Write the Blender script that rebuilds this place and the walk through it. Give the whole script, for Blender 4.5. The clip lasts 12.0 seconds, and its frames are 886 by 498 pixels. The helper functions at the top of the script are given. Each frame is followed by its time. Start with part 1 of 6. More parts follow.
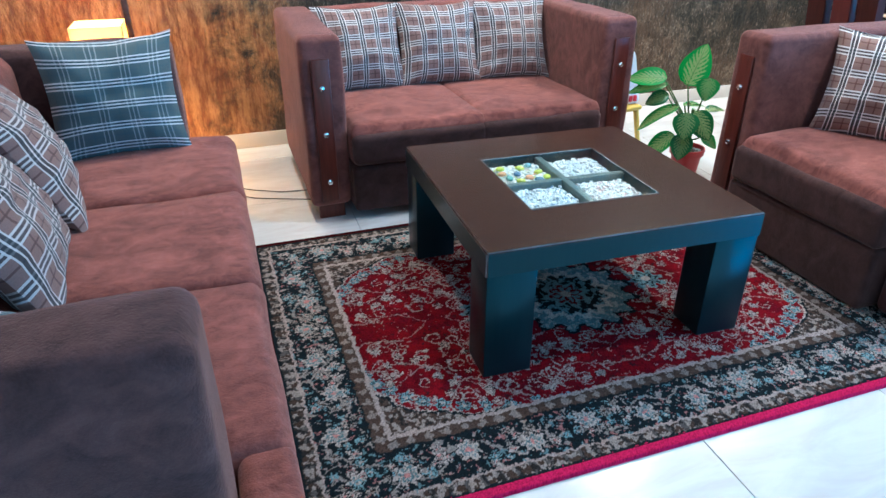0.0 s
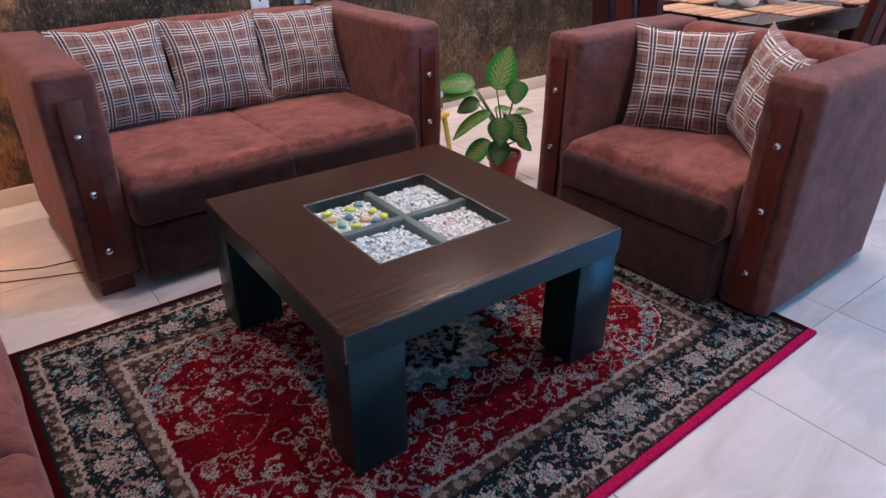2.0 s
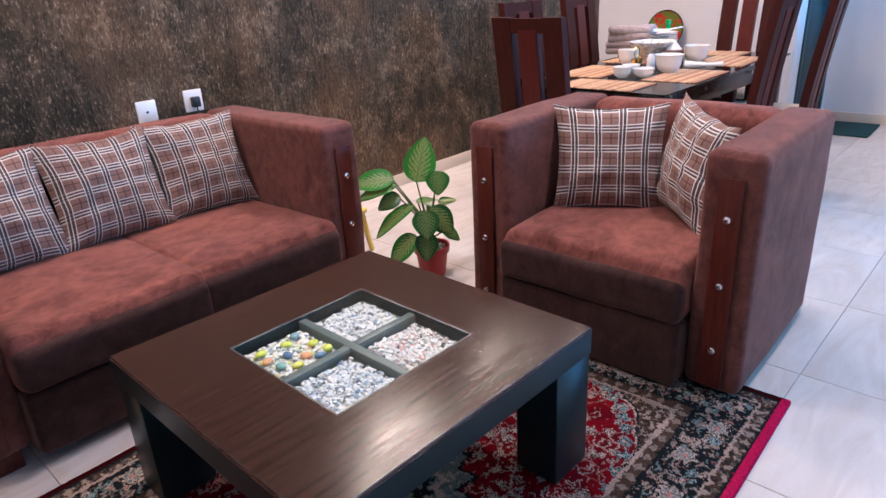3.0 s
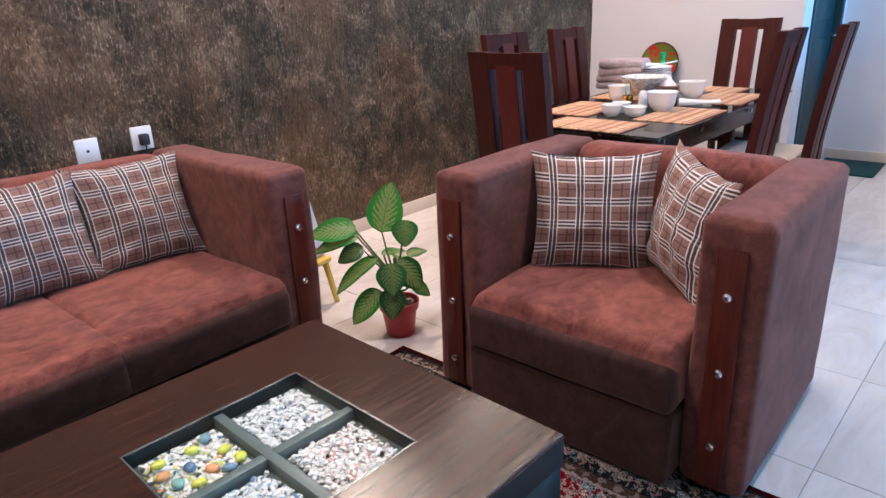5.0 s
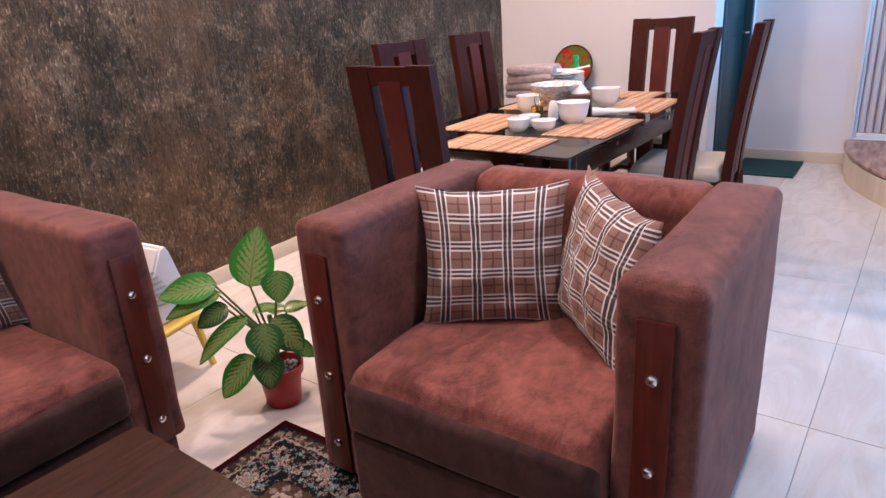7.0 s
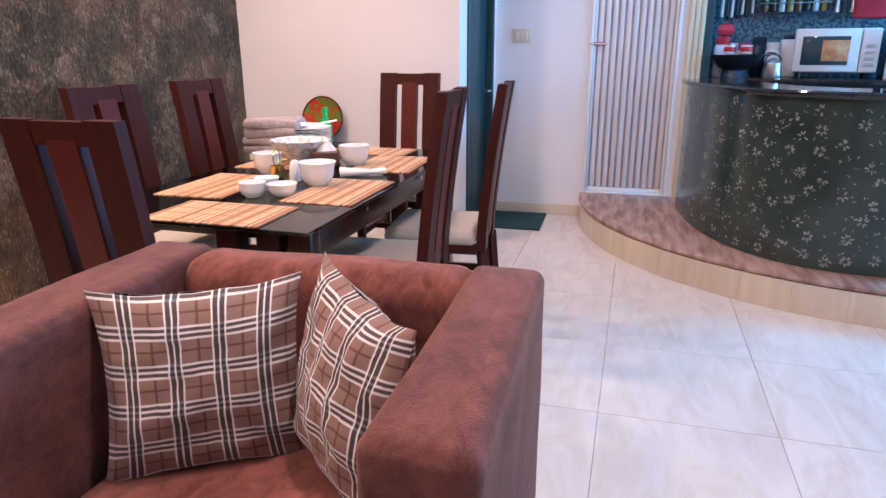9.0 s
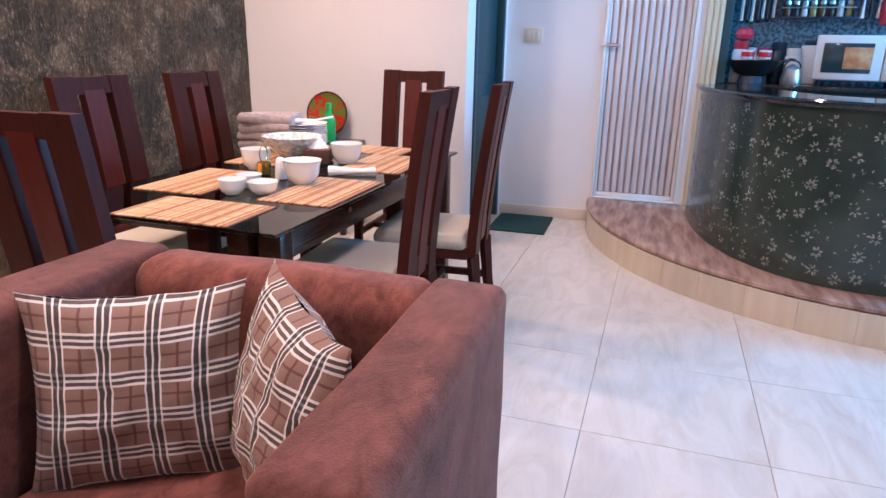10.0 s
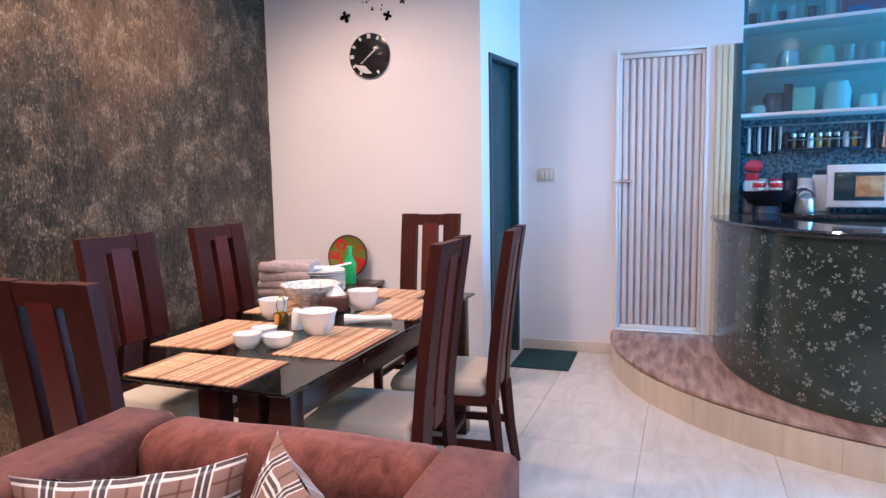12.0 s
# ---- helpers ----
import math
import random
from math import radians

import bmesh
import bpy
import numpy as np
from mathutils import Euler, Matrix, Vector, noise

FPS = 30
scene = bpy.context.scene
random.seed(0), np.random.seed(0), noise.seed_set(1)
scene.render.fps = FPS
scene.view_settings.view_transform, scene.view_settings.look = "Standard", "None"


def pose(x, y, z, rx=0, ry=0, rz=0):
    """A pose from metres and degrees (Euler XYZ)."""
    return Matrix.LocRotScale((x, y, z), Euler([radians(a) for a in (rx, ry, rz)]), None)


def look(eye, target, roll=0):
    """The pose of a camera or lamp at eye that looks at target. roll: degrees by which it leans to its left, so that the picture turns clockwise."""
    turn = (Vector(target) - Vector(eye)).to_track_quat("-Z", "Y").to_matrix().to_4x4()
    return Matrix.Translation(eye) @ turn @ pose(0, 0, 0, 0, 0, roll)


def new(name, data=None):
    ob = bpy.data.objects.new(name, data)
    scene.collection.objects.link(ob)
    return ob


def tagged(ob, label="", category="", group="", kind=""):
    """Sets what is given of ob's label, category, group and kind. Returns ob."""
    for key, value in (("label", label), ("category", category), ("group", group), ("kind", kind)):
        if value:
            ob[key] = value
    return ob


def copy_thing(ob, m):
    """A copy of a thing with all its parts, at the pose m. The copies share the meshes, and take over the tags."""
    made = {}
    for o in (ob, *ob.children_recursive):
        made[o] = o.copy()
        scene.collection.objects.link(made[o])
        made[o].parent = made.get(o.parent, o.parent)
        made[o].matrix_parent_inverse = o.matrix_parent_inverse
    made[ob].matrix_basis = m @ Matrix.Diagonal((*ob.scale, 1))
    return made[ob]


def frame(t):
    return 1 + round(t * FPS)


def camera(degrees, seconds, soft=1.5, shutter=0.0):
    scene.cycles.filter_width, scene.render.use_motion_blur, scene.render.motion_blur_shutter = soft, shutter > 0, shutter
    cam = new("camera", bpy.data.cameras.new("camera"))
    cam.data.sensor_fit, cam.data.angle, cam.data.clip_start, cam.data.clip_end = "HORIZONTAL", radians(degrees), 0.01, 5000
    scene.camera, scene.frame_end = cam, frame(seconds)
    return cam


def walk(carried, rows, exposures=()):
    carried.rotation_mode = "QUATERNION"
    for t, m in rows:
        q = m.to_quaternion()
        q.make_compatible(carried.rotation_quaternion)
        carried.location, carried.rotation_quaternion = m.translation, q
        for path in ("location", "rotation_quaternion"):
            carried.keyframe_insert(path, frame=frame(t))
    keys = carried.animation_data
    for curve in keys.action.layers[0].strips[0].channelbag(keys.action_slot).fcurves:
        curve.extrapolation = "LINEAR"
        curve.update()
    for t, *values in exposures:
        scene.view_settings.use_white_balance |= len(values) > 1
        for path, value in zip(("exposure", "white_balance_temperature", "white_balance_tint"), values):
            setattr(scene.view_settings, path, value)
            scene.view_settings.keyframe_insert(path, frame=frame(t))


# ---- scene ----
cam = camera(68.3, 12.0)
PATH = [
    (0, (0.153, 0.072, 1.252), (0.729, 1.737, 0.307), 0.0),
    (0.5, (0.106, 0.164, 1.247), (0.898, 1.738, 0.3), -0.2),
    (0.8, (0.079, 0.207, 1.247), (0.952, 1.634, 0.15), -1.0),
    (1, (0.078, 0.235, 1.244), (1.018, 1.619, 0.148), -0.4),
    (1.5, (0.134, 0.321, 1.235), (1.202, 1.652, 0.192), 0.0),
    (2, (0.216, 0.454, 1.246), (1.316, 1.829, 0.297), 0.2),
    (2.5, (0.268, 0.576, 1.255), (1.429, 1.919, 0.334), -1.4),
    (3, (0.286, 0.709, 1.274), (1.66, 1.95, 0.519), -3.1),
    (3.2, (0.284, 0.75, 1.263), (1.725, 1.953, 0.572), -2.5),
    (4.8, (0.583, 0.816, 1.288), (2.012, 2.055, 0.639), -1.9),
    (5, (0.611, 0.828, 1.284), (2.011, 2.08, 0.596), -2.5),
    (5.5, (0.743, 0.89, 1.278), (2.254, 1.996, 0.574), -2.1),
    (6, (0.846, 0.976, 1.288), (2.439, 1.984, 0.619), -2.7),
    (6.5, (0.929, 0.979, 1.284), (2.487, 2.027, 0.596), -4.2),
    (6.7, (0.982, 0.956, 1.281), (2.497, 2.066, 0.592), -4.1),
    (8.3, (1.32, 0.968, 1.296), (2.979, 1.903, 0.686), -0.9),
    (8.5, (1.378, 1.0, 1.294), (3.09, 1.863, 0.726), -1.5),
    (9, (1.463, 1.054, 1.28), (3.315, 1.539, 0.697), -0.2),
    (9.5, (1.498, 1.024, 1.284), (3.34, 1.445, 0.628), -0.0),
    (10, (1.589, 0.944, 1.285), (3.42, 1.489, 0.694), 1.2),
    (10.5, (1.64, 0.873, 1.286), (3.429, 1.58, 0.739), 0.5),
    (11, (1.645, 0.862, 1.296), (3.452, 1.579, 0.825), 0.8),
    (11.5, (1.645, 0.892, 1.332), (3.501, 1.553, 0.987), -0.3),
    (12, (1.631, 0.91, 1.357), (3.512, 1.556, 1.146), -1.0),
]
walk(cam, [(t, look(eye, target, roll)) for t, eye, target, roll in PATH],
     [(0, 0.70, 4300, -12), (0.5, 0.42, 5150, 12), (1.2, -0.08, 5350, 18), (2.2, -0.08, 5350, 17), (3.2, 0.20, 5400, 15), (5, 0.16, 5450, 12), (6.5, 0.15, 5750, 19), (9, 0.20, 6050, 23), (12, 0.20, 5900, 19)])

# ---- world and large lights ----
world = bpy.data.worlds.new("world")
world.use_nodes = True
scene.world = world
_sky = world.node_tree.nodes.new("ShaderNodeTexSky")
_sky.sky_type = "NISHITA"
_sky.sun_disc = False
_sky.sun_elevation, _sky.sun_rotation = radians(35), radians(200)
world.node_tree.links.new(_sky.outputs[0], world.node_tree.nodes["Background"].inputs[0])
world.node_tree.nodes["Background"].inputs[1].default_value = 0.06


def area(name, m, sx, sy, power, color):
    data = bpy.data.lights.new(name, "AREA")
    data.shape, data.size, data.size_y, data.energy, data.color = "RECTANGLE", sx, sy, power, color
    ob = new(name, data)
    ob.matrix_world = m
    return ob


def spot(name, m, power, color, angle=110, blend=0.8, radius=0.05):
    data = bpy.data.lights.new(name, "SPOT")
    data.energy, data.color, data.spot_size, data.spot_blend, data.shadow_soft_size = power, color, radians(angle), blend, radius
    ob = new(name, data)
    ob.matrix_world = m
    return ob


CEIL = 3.0
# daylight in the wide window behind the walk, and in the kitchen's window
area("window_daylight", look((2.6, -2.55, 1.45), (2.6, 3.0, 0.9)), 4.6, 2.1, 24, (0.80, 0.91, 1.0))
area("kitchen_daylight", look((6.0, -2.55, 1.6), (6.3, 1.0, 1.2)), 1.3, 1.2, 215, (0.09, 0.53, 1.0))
# ceiling downlights: unseen and assumed, placed and powered to brighten parts of the room
ASSUMED_DOWNLIGHTS = [(0.32, 3.15, 170), (2.9, 3.5, 235), (4.9, 2.9, 160), (4.1, 3.48, 95), (1.5, 2.35, 125), (5.4, 0.9, 70), (2.75, 1.15, 145)]
for _x, _y, _w in ASSUMED_DOWNLIGHTS:
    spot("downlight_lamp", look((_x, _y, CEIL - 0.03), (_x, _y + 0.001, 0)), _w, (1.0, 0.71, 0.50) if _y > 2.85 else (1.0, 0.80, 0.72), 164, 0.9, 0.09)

# ---- materials ----


def mat(name, color, rough=0.6, metal=0.0, color2=None, scale=8.0, detail=4.0, fac=0.5, bump=0.0, bscale=None, spec=0.5,
        stretch=(1, 1, 1), sheen=0.0, coat=0.0, emit=None, strength=0.0, rvar=0.0, random_tint=0.0, coords="Object", tint=(1, 1, 1)):
    m = bpy.data.materials.new(name)
    m.use_nodes = True
    nt = m.node_tree
    b = nt.nodes["Principled BSDF"]
    b.inputs["Base Color"].default_value = (*color, 1)
    b.inputs["Roughness"].default_value = rough
    b.inputs["Metallic"].default_value = metal
    b.inputs["Specular IOR Level"].default_value = spec
    b.inputs["Specular Tint"].default_value = (*tint, 1)
    b.inputs["Sheen Weight"].default_value = sheen
    b.inputs["Coat Weight"].default_value = coat
    if emit:
        b.inputs["Emission Color"].default_value = (*emit, 1)
        b.inputs["Emission Strength"].default_value = strength
    if color2 is None and not bump and not rvar:
        return m
    tc = nt.nodes.new("ShaderNodeTexCoord")
    mp = nt.nodes.new("ShaderNodeMapping")
    mp.inputs["Scale"].default_value = stretch
    nt.links.new(tc.outputs[coords], mp.inputs[0])
    n = nt.nodes.new("ShaderNodeTexNoise")
    n.inputs["Scale"].default_value, n.inputs["Detail"].default_value = scale, detail
    nt.links.new(mp.outputs[0], n.inputs["Vector"])
    if color2 is not None:
        r = nt.nodes.new("ShaderNodeValToRGB")
        r.color_ramp.elements[0].position, r.color_ramp.elements[1].position = 0.5 - 0.32 * fac, 0.5 + 0.32 * fac
        r.color_ramp.elements[0].color, r.color_ramp.elements[1].color = (*color, 1), (*color2, 1)
        nt.links.new(n.outputs["Fac"], r.inputs[0])
        out = r.outputs[0]
        if random_tint:
            oi = nt.nodes.new("ShaderNodeObjectInfo")
            mr = nt.nodes.new("ShaderNodeMapRange")
            mr.inputs[3].default_value, mr.inputs[4].default_value = 1 - random_tint, 1 + random_tint
            hs = nt.nodes.new("ShaderNodeHueSaturation")
            nt.links.new(oi.outputs["Random"], mr.inputs[0])
            nt.links.new(mr.outputs[0], hs.inputs["Value"])
            nt.links.new(out, hs.inputs["Color"])
            out = hs.outputs[0]
        nt.links.new(out, b.inputs["Base Color"])
    if rvar:
        mr2 = nt.nodes.new("ShaderNodeMapRange")
        mr2.inputs[3].default_value, mr2.inputs[4].default_value = rough - rvar, rough + rvar
        nt.links.new(n.outputs["Fac"], mr2.inputs[0])
        nt.links.new(mr2.outputs[0], b.inputs["Roughness"])
    if bump:
        n2 = nt.nodes.new("ShaderNodeTexNoise")
        n2.inputs["Scale"].default_value, n2.inputs["Detail"].default_value = bscale or scale * 4, 5
        nt.links.new(mp.outputs[0], n2.inputs["Vector"])
        bp = nt.nodes.new("ShaderNodeBump")
        bp.inputs["Strength"].default_value, bp.inputs["Distance"].default_value = bump, 0.01
        nt.links.new(n2.outputs["Fac"], bp.inputs["Height"])
        nt.links.new(bp.outputs[0], b.inputs["Normal"])
    return m


def node(nt, kind, **ins):
    n = nt.nodes.new(kind)
    for k, v in ins.items():
        n.inputs[int(k[1:]) if k[0] == "i" and k[1:].isdigit() else k].default_value = v
    return n


def mathn(nt, op, a, b=None):
    n = nt.nodes.new("ShaderNodeMath")
    n.operation = op
    for i, v in enumerate((a, b)):
        if v is None:
            continue
        if isinstance(v, (int, float)):
            n.inputs[i].default_value = v
        else:
            nt.links.new(v, n.inputs[i])
    return n.outputs[0]


def mixc(nt, f, a, b):
    n = nt.nodes.new("ShaderNodeMix")
    n.data_type = "RGBA"
    for sock, v in ((n.inputs[0], f), (n.inputs[6], a), (n.inputs[7], b)):
        if isinstance(v, tuple):
            sock.default_value = (*v, 1)
        elif isinstance(v, (int, float)):
            sock.default_value = v
        else:
            nt.links.new(v, sock)
    return n.outputs[2]


def plaid(name, ground, stripe, dark, thin, nx, ny, along=1.0):
    """Woven plaid in the cushion's own x and z: broad white and dark bands with thin lines between them."""
    m = bpy.data.materials.new(name)
    m.use_nodes = True
    nt = m.node_tree
    b = nt.nodes["Principled BSDF"]
    b.inputs["Roughness"].default_value = 0.85
    b.inputs["Sheen Weight"].default_value = 0.15
    uv = nt.nodes.new("ShaderNodeUVMap")
    sep = nt.nodes.new("ShaderNodeSeparateXYZ")
    nt.links.new(uv.outputs[0], sep.inputs[0])

    def bands(coord, count, spans):
        f = mathn(nt, "FRACT", mathn(nt, "MULTIPLY", coord, count))
        total = None
        for a, c in spans:
            mid, half = (a + c) / 2, (c - a) / 2
            s = mathn(nt, "LESS_THAN", mathn(nt, "ABSOLUTE", mathn(nt, "SUBTRACT", f, mid)), half)
            total = s if total is None else mathn(nt, "MAXIMUM", total, s)
        return total

    white_v, black_v = [(0.30, 0.342), (0.449, 0.491), (0.598, 0.64)], [(0.346, 0.445), (0.495, 0.594)]
    white_h, black_h = [(0.28, 0.345), (0.435, 0.50), (0.59, 0.655)], [(0.35, 0.43), (0.505, 0.585)]
    col = node(nt, "ShaderNodeRGB")
    col.outputs[0].default_value = (*ground, 1)
    c = col.outputs[0]
    shade = mathn(nt, "MULTIPLY", bands(sep.outputs[1], ny, [(0.28, 0.66)]), 0.45)
    c = mixc(nt, shade, c, dark)
    c = mixc(nt, mathn(nt, "MULTIPLY", bands(sep.outputs[0], nx, [(0.97, 1.0), (0.0, 0.03)]), 0.8), c, thin)
    c = mixc(nt, mathn(nt, "MULTIPLY", bands(sep.outputs[1], ny, [(0.97, 1.0), (0.0, 0.03)]), 0.8), c, thin)
    c = mixc(nt, mathn(nt, "MULTIPLY", bands(sep.outputs[1], ny, black_h), 0.45), c, dark)
    c = mixc(nt, mathn(nt, "MULTIPLY", bands(sep.outputs[1], ny, white_h), 0.80), c, stripe)
    c = mixc(nt, mathn(nt, "MULTIPLY", bands(sep.outputs[0], nx, black_v), 0.82 * along), c, dark)
    c = mixc(nt, mathn(nt, "MULTIPLY", bands(sep.outputs[0], nx, white_v), 0.80 * along), c, stripe)
    n = node(nt, "ShaderNodeTexNoise", Scale=180.0, Detail=2.0)
    nt.links.new(uv.outputs[0], n.inputs["Vector"])
    hs = node(nt, "ShaderNodeHueSaturation")
    mr = node(nt, "ShaderNodeMapRange", i3=0.7, i4=1.25)
    nt.links.new(n.outputs["Fac"], mr.inputs[0])
    nt.links.new(mr.outputs[0], hs.inputs["Value"])
    nt.links.new(c, hs.inputs["Color"])
    nt.links.new(hs.outputs[0], b.inputs["Base Color"])
    bp = node(nt, "ShaderNodeBump", Strength=0.35, Distance=0.003)
    nt.links.new(n.outputs["Fac"], bp.inputs["Height"])
    nt.links.new(bp.outputs[0], b.inputs["Normal"])
    return m


def dark_plaster():
    m = bpy.data.materials.new("dark_textured_plaster")
    m.use_nodes = True
    nt = m.node_tree
    b = nt.nodes["Principled BSDF"]
    tc = nt.nodes.new("ShaderNodeTexCoord")

    def tex(scale, detail, rough, stretch, shift=0.0, distort=0.0):
        mp = node(nt, "ShaderNodeMapping", Scale=stretch, Location=(shift, shift * 0.7, shift * 1.3))
        nt.links.new(tc.outputs["Object"], mp.inputs[0])
        n = node(nt, "ShaderNodeTexNoise", Scale=scale, Detail=detail, Roughness=rough, Distortion=distort)
        nt.links.new(mp.outputs[0], n.inputs["Vector"])
        return n.outputs["Fac"]

    def ramp(fac, *stops):
        r = nt.nodes.new("ShaderNodeValToRGB")
        e = r.color_ramp.elements
        e[0].position, e[0].color = stops[0][0], (*stops[0][1], 1)
        e[1].position, e[1].color = stops[-1][0], (*stops[-1][1], 1)
        for p, c in stops[1:-1]:
            q = e.new(p)
            q.color = (*c, 1)
        nt.links.new(fac, r.inputs[0])
        return r.outputs[0]

    big = tex(1.5, 4.0, 0.6, (1, 1, 0.8))
    patch = tex(5.5, 8.0, 0.74, (1, 1, 0.9), 5.0, 0.3)
    mid = tex(18.0, 6.0, 0.72, (1.5, 1, 0.34), 2.0)
    streak = tex(70.0, 4.0, 0.65, (1, 1, 0.30), 9.0, 0.6)
    fine = tex(95.0, 4.0, 0.7, (1, 1, 0.45), 3.0)
    ground = ramp(big, (0.36, (0.020, 0.018, 0.012)), (0.48, (0.068, 0.046, 0.026)), (0.60, (0.225, 0.122, 0.060)))
    worn = ramp(patch, (0.43, (0.012, 0.012, 0.009)), (0.52, (0.056, 0.042, 0.026)), (0.65, (0.33, 0.225, 0.140)))
    c = mixc(nt, 0.54, ground, worn)
    c = mixc(nt, mathn(nt, "MULTIPLY", ramp(mid, (0.46, (0, 0, 0)), (0.66, (1, 1, 1))), 0.40), c, (0.170, 0.125, 0.082))
    # hollows darkened and glints lightened in the colour, besides the pale flecks
    c = mixc(nt, mathn(nt, "MULTIPLY", ramp(streak, (0.34, (1, 1, 1)), (0.50, (0, 0, 0))), 0.68), c, (0.011, 0.011, 0.008))
    c = mixc(nt, mathn(nt, "MULTIPLY", ramp(fine, (0.54, (0, 0, 0)), (0.66, (1, 1, 1))), mathn(nt, "MULTIPLY", ramp(patch, (0.42, (0.18, 0.18, 0.18)), (0.62, (1, 1, 1))), 0.95)), c, (0.47, 0.36, 0.25))
    # gold-orange paint worn over the wall's west end; its colour holds lamp glow too
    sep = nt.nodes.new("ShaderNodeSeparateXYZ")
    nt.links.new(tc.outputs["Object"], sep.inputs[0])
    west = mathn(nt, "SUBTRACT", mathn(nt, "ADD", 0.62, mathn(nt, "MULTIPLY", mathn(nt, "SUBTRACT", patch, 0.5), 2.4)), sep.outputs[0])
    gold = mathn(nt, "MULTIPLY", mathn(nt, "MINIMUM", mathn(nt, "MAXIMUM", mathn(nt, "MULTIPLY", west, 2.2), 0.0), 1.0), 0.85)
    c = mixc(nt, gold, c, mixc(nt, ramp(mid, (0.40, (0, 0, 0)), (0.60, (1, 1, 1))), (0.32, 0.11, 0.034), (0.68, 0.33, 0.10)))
    nt.links.new(c, b.inputs["Base Color"])
    rr = node(nt, "ShaderNodeMapRange", i3=0.34, i4=0.70)
    b.inputs["Specular IOR Level"].default_value = 0.28
    nt.links.new(mid, rr.inputs[0])
    nt.links.new(rr.outputs[0], b.inputs["Roughness"])
    h = mathn(nt, "ADD", mathn(nt, "ADD", mathn(nt, "MULTIPLY", mid, 0.8), mathn(nt, "MULTIPLY", streak, 0.7)), mathn(nt, "MULTIPLY", fine, 0.4))
    bp = node(nt, "ShaderNodeBump", Strength=1.0, Distance=0.028)
    nt.links.new(h, bp.inputs["Height"])
    nt.links.new(bp.outputs[0], b.inputs["Normal"])
    return m


def marble_tile():
    m = bpy.data.materials.new("cream_marble_tile")
    m.use_nodes = True
    nt = m.node_tree
    b = nt.nodes["Principled BSDF"]
    tc = nt.nodes.new("ShaderNodeTexCoord")
    oi = nt.nodes.new("ShaderNodeObjectInfo")
    off = nt.nodes.new("ShaderNodeVectorMath")
    off.operation = "MULTIPLY_ADD"
    cmb = node(nt, "ShaderNodeCombineXYZ")
    for i in range(3):
        nt.links.new(mathn(nt, "MULTIPLY", oi.outputs["Random"], 37.0 + 11 * i), cmb.inputs[i])
    off.inputs[1].default_value = (1.3, 4.2, 1.0)
    nt.links.new(tc.outputs["Object"], off.inputs[0])
    nt.links.new(cmb.outputs[0], off.inputs[2])
    n = node(nt, "ShaderNodeTexNoise", Scale=1.8, Detail=8.0, Roughness=0.62, Distortion=1.4)
    nt.links.new(off.outputs[0], n.inputs["Vector"])
    r = nt.nodes.new("ShaderNodeValToRGB")
    e = r.color_ramp.elements
    e[0].position, e[0].color = 0.28, (0.53, 0.47, 0.415, 1)
    e[1].position, e[1].color = 0.62, (0.635, 0.60, 0.56, 1)
    v = e.new(0.47)
    v.color = (0.585, 0.547, 0.505, 1)
    nt.links.new(n.outputs["Fac"], r.inputs[0])
    nt.links.new(r.outputs[0], b.inputs["Base Color"])
    b.inputs["Roughness"].default_value = 0.22
    b.inputs["Specular IOR Level"].default_value = 0.4
    return m


def attr_mat(name, attr, rough, bump=0.0, bscale=400):
    m = bpy.data.materials.new(name)
    m.use_nodes = True
    nt = m.node_tree
    b = nt.nodes["Principled BSDF"]
    a = nt.nodes.new("ShaderNodeAttribute")
    a.attribute_name = attr
    nt.links.new(a.outputs["Color"], b.inputs["Base Color"])
    b.inputs["Roughness"].default_value = rough
    b.inputs["Specular IOR Level"].default_value = 0.02
    if bump:
        tc = nt.nodes.new("ShaderNodeTexCoord")
        n = node(nt, "ShaderNodeTexNoise", Scale=float(bscale), Detail=2.0)
        nt.links.new(tc.outputs["Object"], n.inputs["Vector"])
        bp = node(nt, "ShaderNodeBump", Strength=bump, Distance=0.004)
        nt.links.new(n.outputs["Fac"], bp.inputs["Height"])
        nt.links.new(bp.outputs[0], b.inputs["Normal"])
    return m


def island_mat(name, stops, rough):
    """Colours picked per separate piece of a joined mesh."""
    m = bpy.data.materials.new(name)
    m.use_nodes = True
    nt = m.node_tree
    b = nt.nodes["Principled BSDF"]
    g = nt.nodes.new("ShaderNodeNewGeometry")
    r = nt.nodes.new("ShaderNodeValToRGB")
    r.color_ramp.interpolation = "CONSTANT"
    e = r.color_ramp.elements
    while len(e) > 1:
        e.remove(e[-1])
    e[0].position, e[0].color = 0.0, (*stops[0][1], 1)
    for p, c in stops[1:]:
        q = e.new(p)
        q.color = (*c, 1)
    nt.links.new(g.outputs["Random Per Island"], r.inputs[0])
    nt.links.new(r.outputs[0], b.inputs["Base Color"])
    b.inputs["Roughness"].default_value = rough
    return m


